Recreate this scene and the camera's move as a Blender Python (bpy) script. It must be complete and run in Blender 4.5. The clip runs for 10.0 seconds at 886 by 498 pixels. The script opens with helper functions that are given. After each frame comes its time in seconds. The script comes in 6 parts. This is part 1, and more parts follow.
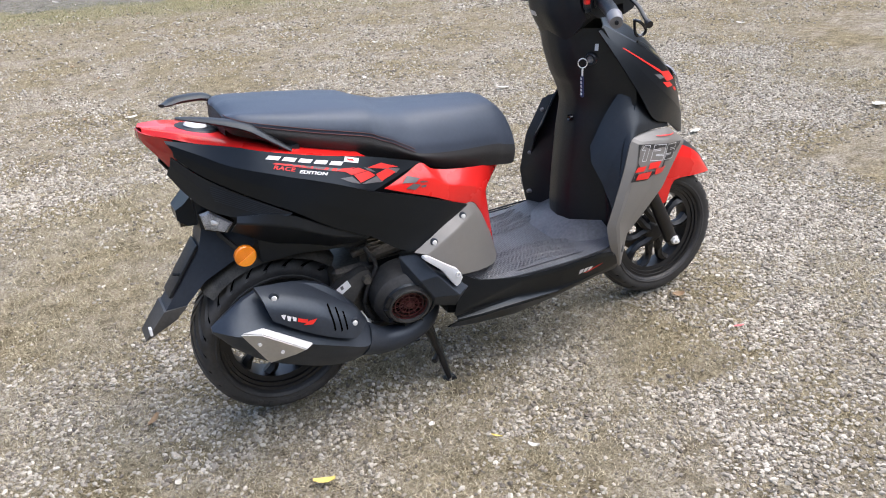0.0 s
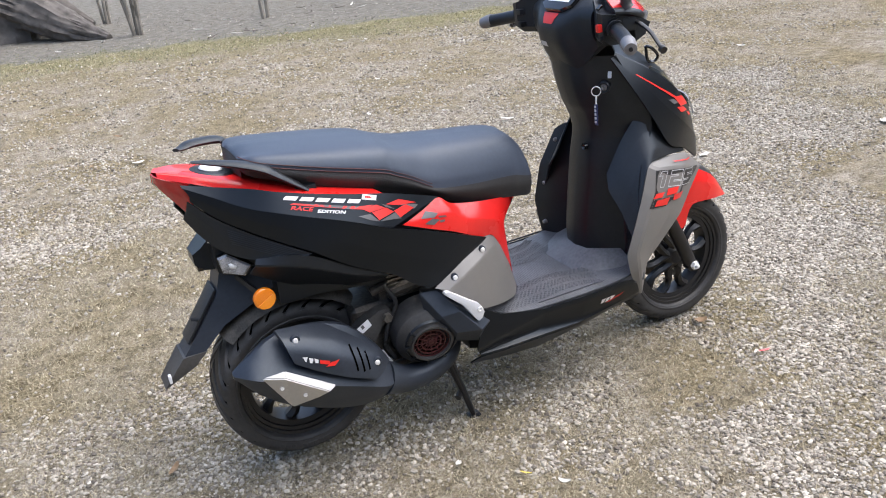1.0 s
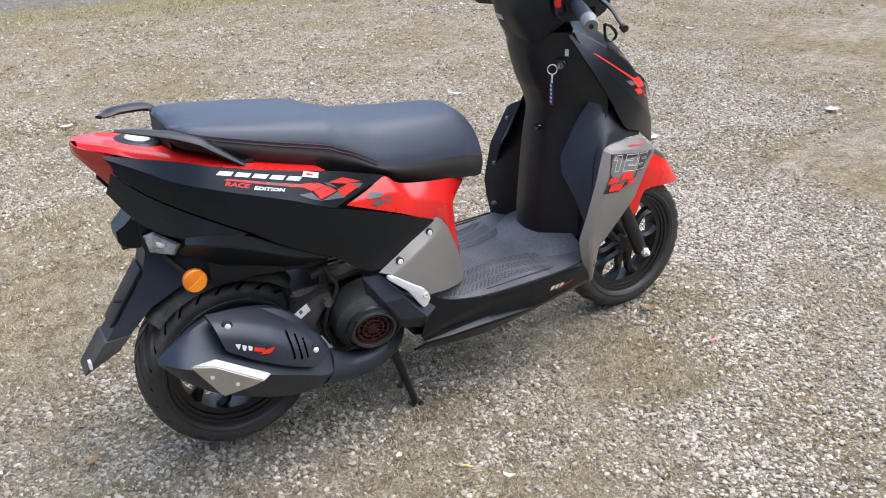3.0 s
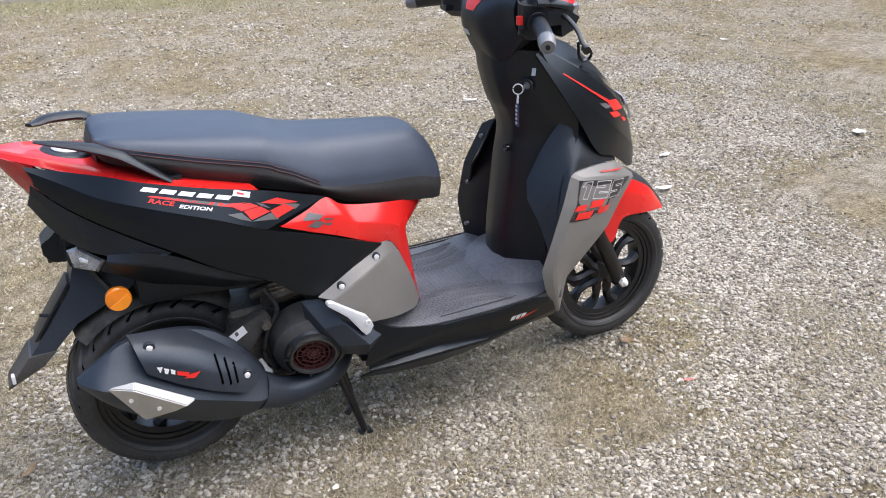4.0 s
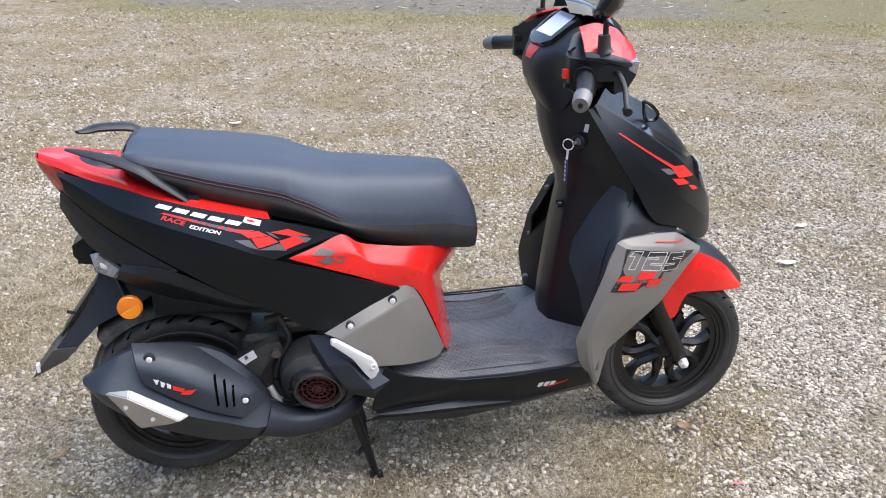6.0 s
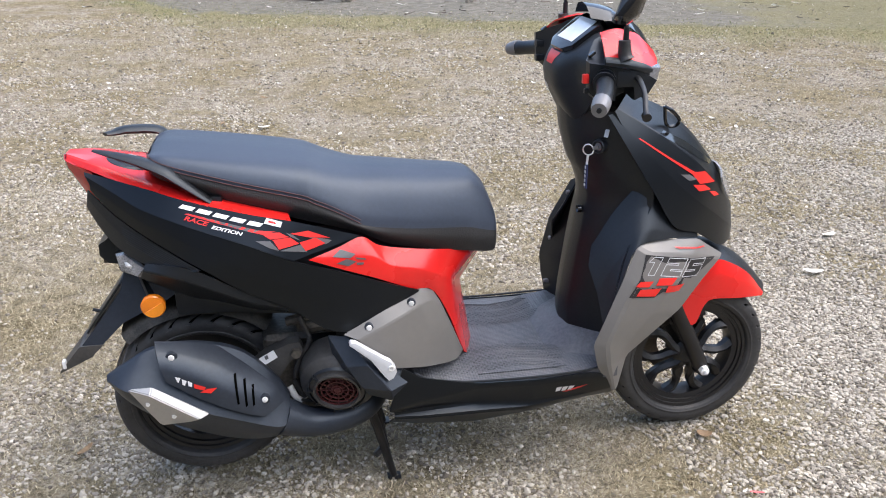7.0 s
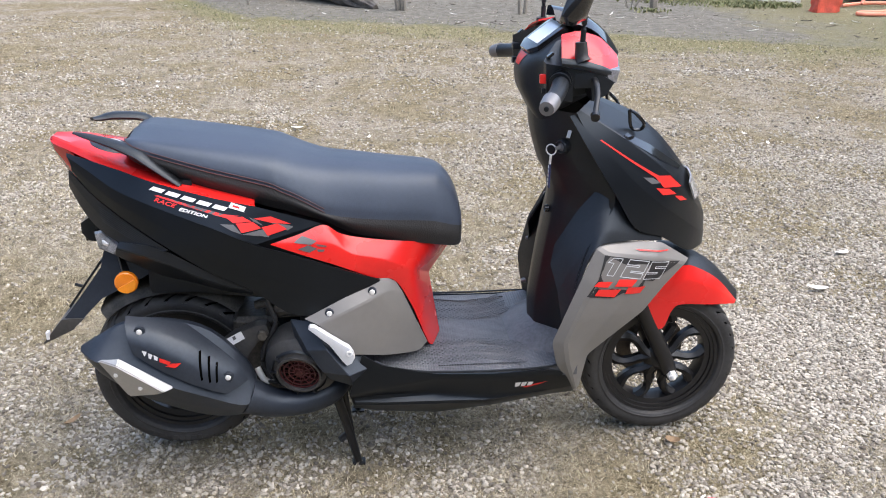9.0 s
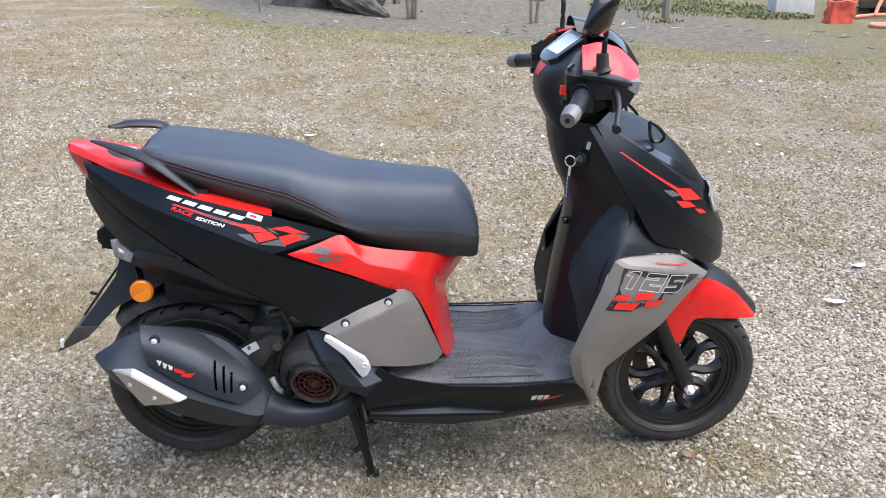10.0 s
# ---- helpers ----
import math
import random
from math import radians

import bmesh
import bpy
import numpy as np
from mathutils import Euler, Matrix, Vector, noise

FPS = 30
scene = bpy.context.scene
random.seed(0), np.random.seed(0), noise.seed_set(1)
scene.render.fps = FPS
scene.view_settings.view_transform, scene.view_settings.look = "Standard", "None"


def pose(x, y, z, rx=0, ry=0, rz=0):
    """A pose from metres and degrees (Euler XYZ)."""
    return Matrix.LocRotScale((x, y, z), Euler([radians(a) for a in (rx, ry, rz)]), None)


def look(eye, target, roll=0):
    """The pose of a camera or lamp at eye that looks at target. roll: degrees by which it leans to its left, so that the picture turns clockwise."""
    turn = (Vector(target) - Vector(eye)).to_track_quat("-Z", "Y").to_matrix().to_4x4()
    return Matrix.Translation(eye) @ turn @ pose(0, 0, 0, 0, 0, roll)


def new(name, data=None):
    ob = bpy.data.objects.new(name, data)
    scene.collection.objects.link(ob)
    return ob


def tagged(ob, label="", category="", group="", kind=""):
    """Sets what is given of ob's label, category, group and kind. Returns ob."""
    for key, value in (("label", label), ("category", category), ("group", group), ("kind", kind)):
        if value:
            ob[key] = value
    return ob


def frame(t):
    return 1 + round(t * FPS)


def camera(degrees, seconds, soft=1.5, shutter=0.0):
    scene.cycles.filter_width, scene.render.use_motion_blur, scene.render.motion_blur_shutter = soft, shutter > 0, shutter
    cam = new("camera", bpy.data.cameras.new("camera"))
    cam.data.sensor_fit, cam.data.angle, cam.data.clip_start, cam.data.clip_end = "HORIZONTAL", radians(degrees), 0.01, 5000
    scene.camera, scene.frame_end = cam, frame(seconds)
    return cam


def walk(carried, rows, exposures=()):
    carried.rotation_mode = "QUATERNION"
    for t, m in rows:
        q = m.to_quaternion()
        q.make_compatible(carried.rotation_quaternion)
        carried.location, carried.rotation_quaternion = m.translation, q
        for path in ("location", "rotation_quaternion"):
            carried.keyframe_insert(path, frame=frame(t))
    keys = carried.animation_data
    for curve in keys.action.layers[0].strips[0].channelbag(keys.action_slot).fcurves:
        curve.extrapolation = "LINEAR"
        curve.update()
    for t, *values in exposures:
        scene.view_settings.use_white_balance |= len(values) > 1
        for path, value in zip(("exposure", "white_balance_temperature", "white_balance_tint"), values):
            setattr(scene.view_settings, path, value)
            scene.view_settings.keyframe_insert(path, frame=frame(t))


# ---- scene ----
cam = camera(54.8, 10.0, soft=1.0)
PATH = [
    (0, (-0.37, -2.007, 1.398), (0.393, -0.37, 0.539), -4.3),
    (0.5, (-0.379, -1.984, 1.412), (0.398, -0.317, 0.626), -6.4),
    (1, (-0.392, -1.962, 1.394), (0.382, -0.295, 0.605), -6.5),
    (1.5, (-0.441, -1.914, 1.387), (0.355, -0.26, 0.595), -6.0),
    (2, (-0.502, -1.856, 1.381), (0.442, -0.289, 0.572), -4.3),
    (2.5, (-0.492, -1.841, 1.38), (0.449, -0.282, 0.553), -3.7),
    (2.7, (-0.447, -1.844, 1.368), (0.472, -0.282, 0.521), -3.7),
    (3.8, (-0.124, -1.893, 1.381), (0.667, -0.269, 0.521), -2.0),
    (4, (-0.087, -1.861, 1.377), (0.693, -0.231, 0.521), -2.3),
    (4.5, (-0.02, -1.796, 1.377), (0.846, -0.204, 0.532), -1.4),
    (5, (0.09, -1.794, 1.362), (0.872, -0.154, 0.525), -2.4),
    (5.5, (0.246, -1.872, 1.39), (0.764, -0.12, 0.577), -0.1),
    (7, (0.309, -1.905, 1.39), (0.633, -0.094, 0.607), -0.3),
    (7.5, (0.24, -1.961, 1.385), (0.562, -0.144, 0.614), -0.0),
    (8, (0.304, -1.998, 1.37), (0.649, -0.184, 0.6), -0.1),
    (8.5, (0.484, -1.987, 1.352), (0.766, -0.161, 0.585), 0.7),
    (9, (0.524, -2.004, 1.372), (0.711, -0.163, 0.613), 0.5),
    (9.5, (0.5, -2.001, 1.378), (0.678, -0.156, 0.627), 0.5),
    (10, (0.504, -1.985, 1.373), (0.673, -0.135, 0.631), 0.8),
]
walk(cam, [(t, look(eye, target, roll)) for t, eye, target, roll in PATH], exposures=[(0.0, 1.42), (10.0, 1.42)])

# ---- light ----
SUN_UP, SUN_TURN = 63.0, 112.0
world = bpy.data.worlds.new("sky")
scene.world = world
world.use_nodes = True
wn = world.node_tree
sky = wn.nodes.new("ShaderNodeTexSky")
sky.sky_type, sky.sun_disc = "NISHITA", False
sky.sun_elevation, sky.sun_rotation = radians(SUN_UP), radians(SUN_TURN)
sky.air_density, sky.dust_density, sky.ozone_density = 1.0, 3.0, 1.2
wn.links.new(sky.outputs[0], wn.nodes["Background"].inputs[0])
wn.nodes["Background"].inputs[1].default_value = 0.15
sun = new("sun", bpy.data.lights.new("sun", "SUN"))
sun.data.energy, sun.data.angle, sun.data.color = 1.45, radians(90), (1.0, 0.965, 0.93)
sun.matrix_world = look((8 * math.sin(radians(SUN_TURN)), 8 * math.cos(radians(SUN_TURN)), 8 * math.tan(radians(SUN_UP))), (0, 0, 0))

# ---- materials ----


def material(name, color, rough=0.5, metal=0.0, coat=0.0, vary=0.15, scale=30.0, bump=0.0, bump_scale=400.0, second=None, spec=0.5, dust=0.0, tint=(1, 1, 1)):
    """A surface with grain at two sizes, and a dull dust where asked for."""
    m = bpy.data.materials.new(name)
    m.use_nodes = True
    t = m.node_tree
    b = t.nodes["Principled BSDF"]
    b.inputs["Metallic"].default_value = metal
    b.inputs["Specular IOR Level"].default_value = spec
    b.inputs["Coat Weight"].default_value = coat
    b.inputs["Specular Tint"].default_value = (*tint, 1)
    b.inputs["Coat Roughness"].default_value = 0.08
    co = t.nodes.new("ShaderNodeTexCoord")
    big = t.nodes.new("ShaderNodeTexNoise")
    big.inputs["Scale"].default_value, big.inputs["Detail"].default_value = scale * 0.25, 5
    fine = t.nodes.new("ShaderNodeTexNoise")
    fine.inputs["Scale"].default_value, fine.inputs["Detail"].default_value = scale * 4, 3
    for n in (big, fine):
        t.links.new(co.outputs["Object"], n.inputs["Vector"])
    ramp = t.nodes.new("ShaderNodeValToRGB")
    second = second or tuple(c * (1 + 1.5 * vary) for c in color)
    ramp.color_ramp.elements[0].position, ramp.color_ramp.elements[1].position = 0.35, 0.7
    ramp.color_ramp.elements[0].color = (*[c * (1 - vary) for c in color], 1)
    ramp.color_ramp.elements[1].color = (*second, 1)
    mix = t.nodes.new("ShaderNodeMath")
    mix.operation = "MULTIPLY_ADD"
    t.links.new(fine.outputs["Fac"], mix.inputs[0])
    mix.inputs[1].default_value = 0.4
    scaled = t.nodes.new("ShaderNodeMath")
    scaled.operation, scaled.inputs[1].default_value = "MULTIPLY", 0.6
    t.links.new(big.outputs["Fac"], scaled.inputs[0])
    t.links.new(scaled.outputs[0], mix.inputs[2])
    t.links.new(mix.outputs[0], ramp.inputs["Fac"])
    source = ramp.outputs["Color"]
    if dust:
        film = t.nodes.new("ShaderNodeMix")
        film.data_type = "RGBA"
        film.inputs["B"].default_value = (0.22, 0.2, 0.17, 1)
        patch = t.nodes.new("ShaderNodeMapRange")
        patch.inputs["From Min"].default_value, patch.inputs["From Max"].default_value = 0.45, 0.75
        patch.inputs["To Max"].default_value = dust
        t.links.new(big.outputs["Fac"], patch.inputs["Value"])
        t.links.new(patch.outputs[0], film.inputs["Factor"])
        t.links.new(source, film.inputs["A"])
        source = film.outputs["Result"]
    t.links.new(source, b.inputs["Base Color"])
    r = t.nodes.new("ShaderNodeMapRange")
    r.inputs["To Min"].default_value, r.inputs["To Max"].default_value = max(rough - 0.08, 0.02), min(rough + 0.1, 1)
    t.links.new(big.outputs["Fac"], r.inputs["Value"])
    t.links.new(r.outputs[0], b.inputs["Roughness"])
    if bump:
        grain = t.nodes.new("ShaderNodeTexNoise")
        grain.inputs["Scale"].default_value = bump_scale
        t.links.new(co.outputs["Object"], grain.inputs["Vector"])
        n = t.nodes.new("ShaderNodeBump")
        n.inputs["Strength"].default_value, n.inputs["Distance"].default_value = bump, 0.002
        t.links.new(grain.outputs["Fac"], n.inputs["Height"])
        t.links.new(n.outputs[0], b.inputs["Normal"])
    return m


COOL = (0.8, 0.9, 1.0)
BLACK = material("matte_black_paint", (0.0045, 0.0055, 0.0075), 0.32, vary=0.1, bump=0.04, bump_scale=900, spec=0.36, tint=COOL)
PLASTIC = material("grained_black_plastic", (0.0105, 0.0115, 0.0138), 0.4, vary=0.2, bump=0.1, bump_scale=900, spec=0.45, tint=COOL)
MAT = material("floor_rubber", (0.105, 0.11, 0.122), 0.46, vary=0.3, bump=0.2, bump_scale=700, dust=0.2)
SHEEN = material("satin_black_cover", (0.019, 0.0235, 0.033), 0.42, vary=0.2, bump=0.08, bump_scale=700, dust=0.02, tint=COOL)
CASTING = material("dusty_black_casting", (0.035, 0.035, 0.036), 0.5, vary=0.3, bump=0.2, bump_scale=300, dust=0.2)
GLOSS = material("gloss_black", (0.008, 0.008, 0.009), 0.1, coat=0.5, vary=0.05)
RED = material("gloss_red_paint", (0.66, 0.016, 0.014), 0.27, coat=0.4, spec=0.4, vary=0.03)
GREY = material("titanium_grey_paint", (0.19, 0.182, 0.172), 0.42, metal=0.25, vary=0.04, scale=200)
VINYL = material("seat_vinyl", (0.037, 0.046, 0.066), 0.45, vary=0.12, bump=0.12, bump_scale=600, tint=COOL)
WEAVE = material("seat_side_vinyl", (0.022, 0.0215, 0.022), 0.6, vary=0.2, bump=0.5, bump_scale=350)
THREAD = material("red_thread", (0.085, 0.038, 0.036), 0.8)
RUBBER = material("tyre_rubber", (0.03, 0.03, 0.031), 0.55, vary=0.3, bump=0.2, bump_scale=300, dust=0.1)
ALLOY = material("black_alloy", (0.009, 0.009, 0.010), 0.35, vary=0.15, dust=0.01)
ENGINE = material("oily_engine_metal", (0.075, 0.07, 0.062), 0.5, metal=0.4, vary=0.5, second=(0.16, 0.145, 0.125), dust=0.15)
SILVER = material("satin_aluminium", (0.46, 0.45, 0.435), 0.36, metal=0.5, vary=0.06)
LIGHTGREY = material("light_grey_plastic", (0.55, 0.56, 0.58), 0.4, vary=0.05)
STEEL = material("bright_steel", (0.8, 0.8, 0.79), 0.36, metal=0.25, vary=0.08)
# black without shine: shade in grooves, slots and the fan housing, as colour
RECESS_SHADE = material("black_recess_shade", (0.002, 0.002, 0.002), 0.9, spec=0.0)
DISC = material("brake_disc_steel", (0.16, 0.14, 0.12), 0.4, metal=1.0, vary=0.2)
ENDCAP = material("grey_bar_end", (0.2, 0.2, 0.21), 0.45, metal=0.4, vary=0.08)
AMBER = material("amber_reflector", (0.75, 0.2, 0.008), 0.2, coat=0.6, vary=0.08, scale=80)
TAIL = material("red_lens", (0.4, 0.012, 0.012), 0.12, coat=0.7, vary=0.1)
CLEAR = material("clear_lens", (0.3, 0.3, 0.305), 0.15, coat=1.0, vary=0.7, scale=90, bump=0.8, bump_scale=120)
SMOKY = material("smoky_clear_lens", (0.16, 0.16, 0.17), 0.2, coat=0.6, vary=0.3, scale=60, bump=0.4, bump_scale=120)
FAN = material("red_brown_fan", (0.055, 0.008, 0.009), 0.55, vary=0.25)
WHITE = material("white_print", (0.75, 0.75, 0.76), 0.4, vary=0.03)
PRINTRED = material("red_print", (0.7, 0.025, 0.02), 0.35, vary=0.03)
PRINTGREY = material("grey_print", (0.1, 0.1, 0.105), 0.4, vary=0.1)
PRINTDARK = material("dark_print", (0.02, 0.02, 0.022), 0.4, vary=0.1)
# pale base colour stands in for the sky mirrored in the display
SCREEN = material("display_glass", (0.8, 0.81, 0.82), 0.12, coat=1.0, vary=0.05)
BLUETAG = material("blue_tag", (0.02, 0.03, 0.1), 0.5)
MIRROR = material("mirror_glass", (0.85, 0.86, 0.87), 0.03, metal=1.0, vary=0.0)
BARK = material("weathered_root", (0.085, 0.07, 0.057), 0.9, vary=0.4, scale=18, bump=1.0, bump_scale=60)
TWIG = material("shrub_bark", (0.2, 0.18, 0.15), 0.9, vary=0.3)
PALE = material("pale_paper", (0.62, 0.6, 0.55), 0.7, vary=0.1)
PINK = material("pink_plastic", (0.75, 0.12, 0.13), 0.5)
ORANGE = material("orange_hose_plastic", (0.78, 0.27, 0.17), 0.5, vary=0.1)
SACK = material("red_sack_cloth", (0.62, 0.1, 0.06), 0.7, vary=0.35)
CONCRETE = material("whitewashed_concrete", (0.6, 0.6, 0.58), 0.85, vary=0.15, bump=0.3, bump_scale=80)



def studded():
    """The floor rubber with a fine grid of raised studs."""
    m = MAT.copy()
    m.name = "studded_floor_rubber"
    t = m.node_tree
    co = t.nodes.new("ShaderNodeTexCoord")
    waves = []
    for way in ("X", "Y"):
        w = t.nodes.new("ShaderNodeTexWave")
        w.bands_direction = way
        w.inputs["Scale"].default_value, w.inputs["Distortion"].default_value = 48.0, 0.3
        t.links.new(co.outputs["Object"], w.inputs["Vector"])
        waves.append(w)
    both = t.nodes.new("ShaderNodeMath")
    both.operation = "MULTIPLY"
    for i, w in enumerate(waves):
        t.links.new(w.outputs["Fac"], both.inputs[i])
    n = t.nodes.new("ShaderNodeBump")
    n.inputs["Strength"].default_value, n.inputs["Distance"].default_value = 0.8, 0.0016
    t.links.new(both.outputs[0], n.inputs["Height"])
    t.links.new(n.outputs[0], t.nodes["Principled BSDF"].inputs["Normal"])
    return m


TREADED = studded()

# ---- helpers for shapes ----


def part(name, bm, mat, parent=None, label="", sharp=32, recalc=True):
    if recalc:
        bmesh.ops.recalc_face_normals(bm, faces=bm.faces)
    me = bpy.data.meshes.new(name)
    bm.to_mesh(me)
    bm.free()
    me.polygons.foreach_set("use_smooth", [True] * len(me.polygons))
    me.set_sharp_from_angle(angle=radians(sharp))
    me.materials.append(mat)
    ob = new(name, me)
    ob.parent = parent
    if label:
        tagged(ob, label)
    return ob


def spline(pts, n, closed=False):
    """Points of a smooth curve through pts, n to each span."""
    pts = [Vector(p) for p in pts]
    if n <= 1 or len(pts) < 3:
        if n <= 1 or len(pts) < 2:
            return pts
        return [pts[0].lerp(pts[1], i / n) for i in range(n + 1)]
    out, k = [], len(pts)
    for i in range(k if closed else k - 1):
        b, c = pts[i], pts[(i + 1) % k]
        a = pts[i - 1] if closed or i > 0 else 2 * b - c
        d = pts[(i + 2) % k] if closed or i + 2 < k else 2 * c - b
        for j in range(n):
            s = j / n
            out.append(0.5 * (2 * b + (c - a) * s + (2 * a - 5 * b + 4 * c - d) * s * s + (3 * b - a - 3 * c + d) * s ** 3))
    if not closed:
        out.append(pts[-1])
    return out


def flip(rows):
    return [[(p[0], -p[1], p[2]) for p in r] for r in rows]


def skin(rows, closed_u=False, closed_v=False, cap=False):
    """A quad skin over equal rows of points."""
    bm = bmesh.new()
    grid = [[bm.verts.new(p) for p in r] for r in rows]
    nr, nc = len(grid), len(grid[0])
    for i in range(nr if closed_v else nr - 1):
        for j in range(nc if closed_u else nc - 1):
            quad = [grid[i][j], grid[i][(j + 1) % nc], grid[(i + 1) % nr][(j + 1) % nc], grid[(i + 1) % nr][j]]
            try:
                bm.faces.new(quad)
            except ValueError:
                pass
    if cap:
        bm.faces.new(grid[0])
        bm.faces.new(grid[-1][::-1])
    bmesh.ops.remove_doubles(bm, verts=bm.verts, dist=0.00005)
    bmesh.ops.dissolve_degenerate(bm, dist=0.00005, edges=bm.edges)
    return bm


def rounded(col, r):
    """Cuts the inner corners of a row of points by r metres, so that a crease catches light."""
    out = [col[0]]
    for a, b, c in zip(col, col[1:], col[2:]):
        for q in (a, c):
            d = (q - b).length
            out.append(b.lerp(q, min(0.45, r / d)) if d > 1e-6 else b.copy())
    return out + [col[-1]]


def shell(rows, n=5, crease=0.004, smooth_v=0, thick=0.004, straight=False):
    """A panel over design curves: smooth along each, creased (or smooth) from one to the next."""
    rows = [rounded([Vector(p) for p in r], crease) if straight else spline(r, n) for r in rows]
    cols = [list(c) for c in zip(*rows)]
    cols = [spline(c, smooth_v) if smooth_v else rounded(c, crease) for c in cols]
    bm = skin(cols)
    if thick:
        bmesh.ops.recalc_face_normals(bm, faces=bm.faces)
        outward = sum((f.normal * f.calc_area() for f in bm.faces), Vector())
        middle = sum((v.co for v in bm.verts), Vector()) / len(bm.verts)
        if outward.y * middle.y < 0:
            bmesh.ops.reverse_faces(bm, faces=bm.faces)
        bmesh.ops.solidify(bm, geom=bm.faces[:], thickness=thick)
    return bm


def slab(outline, y0, y1, bevel=0.004, segs=2):
    """A plate: an outline in x and z, from y0 to y1, with eased edges."""
    bm = bmesh.new()
    a = [bm.verts.new((p[0], y0, p[-1])) for p in outline]
    f = bm.faces.new(a)
    ext = bmesh.ops.extrude_face_region(bm, geom=[f])
    for v in ext["geom"]:
        if isinstance(v, bmesh.types.BMVert):
            v.co.y = y1
    if bevel:
        bmesh.ops.bevel(bm, geom=bm.edges[:], offset=bevel, segments=segs, profile=0.7, affect="EDGES", clamp_overlap=True)
    return bm


def box(x, y, z, bevel=0.004, segs=2, m=None):
    """A block from ranges, with eased edges."""
    bm = bmesh.new()
    bmesh.ops.create_cube(bm, size=1)
    for v in bm.verts:
        v.co = Vector(((x[0] + x[1]) / 2 + v.co.x * (x[1] - x[0]), (y[0] + y[1]) / 2 + v.co.y * (y[1] - y[0]), (z[0] + z[1]) / 2 + v.co.z * (z[1] - z[0])))
    if bevel:
        bmesh.ops.bevel(bm, geom=bm.edges[:], offset=bevel, segments=segs, profile=0.7, affect="EDGES", clamp_overlap=True)
    if m:
        bmesh.ops.transform(bm, matrix=m, verts=bm.verts)
    return bm


def tube(path, radii, sides=12, n=6, flat=1.0, cap=True):
    """A round bar along a smooth path; flat squeezes it upwards."""
    if not isinstance(radii, (list, tuple)):
        radii = [radii] * len(path)
    pts = spline(path, n)
    rad = [v.x for v in spline([(r, 0, 0) for r in radii], n)]
    rings = []
    up = Vector((0, 0, 1))
    for i, p in enumerate(pts):
        d = (pts[min(i + 1, len(pts) - 1)] - pts[max(i - 1, 0)]).normalized()
        side = d.cross(up)
        side = side.normalized() if side.length > 0.05 else d.cross(Vector((1, 0, 0))).normalized()
        top = side.cross(d).normalized()
        rings.append([p + rad[i] * (math.cos(a) * side + flat * math.sin(a) * top) for a in (2 * math.pi * k / sides for k in range(sides))])
    return skin(rings, closed_u=True, cap=cap)


def lathe(profile, centre, sides=48, axis="y"):
    """Turns (radius, along) pairs round an axis."""
    rows = []
    for k in range(sides):
        a = 2 * math.pi * k / sides
        c, s = math.cos(a), math.sin(a)
        if axis == "y":
            rows.append([Vector(centre) + Vector((r * c, h, r * s)) for r, h in profile])
        elif axis == "z":
            rows.append([Vector(centre) + Vector((r * c, r * s, h)) for r, h in profile])
        else:
            rows.append([Vector(centre) + Vector((h, r * c, r * s)) for r, h in profile])
    return skin(rows, closed_v=True)


def disc(centre, r, y_out, depth=0.004, sides=16, dome=0.0, inner=0.0):
    """A small round head that faces the right-hand side, its face at y_out."""
    prof = [(0.0001, y_out - dome), (r * 0.6, y_out - dome * 0.7), (r * 0.9, y_out), (r, y_out + depth * 0.25), (r, y_out + depth)]
    if inner:
        prof = [(inner, y_out + depth), (inner, y_out)] + prof[2:]
    return lathe([(a, b) for a, b in prof], (centre[0], 0, centre[1]), sides)


def merged(*meshes):
    bm = bmesh.new()
    for other in meshes:
        me = bpy.data.meshes.new("piece")
        other.to_mesh(me)
        other.free()
        bm.from_mesh(me)
        bpy.data.meshes.remove(me)
    return bm


def moved(bm, m):
    bmesh.ops.transform(bm, matrix=m, verts=bm.verts)
    return bm


def frustum(ring_rows, cap=True):
    """A closed body over rings of equal counts."""
    return skin(ring_rows, closed_u=True, cap=cap)


from mathutils.bvhtree import BVHTree


def tree_of(*obs):
    verts, faces = [], []
    for ob in obs:
        k = len(verts)
        verts += [v.co.copy() for v in ob.data.vertices]
        faces += [[k + i for i in p.vertices] for p in ob.data.polygons]
    return BVHTree.FromPolygons(verts, faces)


def drape(loops, tree, lift=0.0012, step=0.012, way=(0, 1, 0)):
    """A thin print on a panel: outlines in x and z are laid on the first surface met from the right-hand side."""
    bm = bmesh.new()
    for loop in loops:
        if len(loop) > 2:
            bm.faces.new([bm.verts.new(Vector(p) - Vector(way) * 0.4) for p in loop])
    for _ in range(4):
        long = [e for e in bm.edges if e.calc_length() > step]
        if not long:
            break
        bmesh.ops.subdivide_edges(bm, edges=long, cuts=1, use_grid_fill=True)
    bmesh.ops.triangulate(bm, faces=bm.faces)
    lost = []
    for v in bm.verts:
        hit, n, _, _ = tree.ray_cast(v.co, Vector(way))
        if hit is None:
            lost.append(v)
        else:
            n = n if n.dot(Vector(way)) < 0 else -n
            v.co = hit + n * lift
    bmesh.ops.delete(bm, geom=lost, context="VERTS")
    return bm


def ground_height(x, y):
    """Gentle unevenness of the yard."""
    return 0.012 * noise.noise((x * 0.9, y * 0.9, 3.1)) + 0.006 * noise.noise((x * 3.1, y * 3.1, 7.7)) - 0.004


# ---- the scooter ----
scooter = tagged(new("scooter"), "matte black and red motor scooter parked on its centre stand", "scooter")

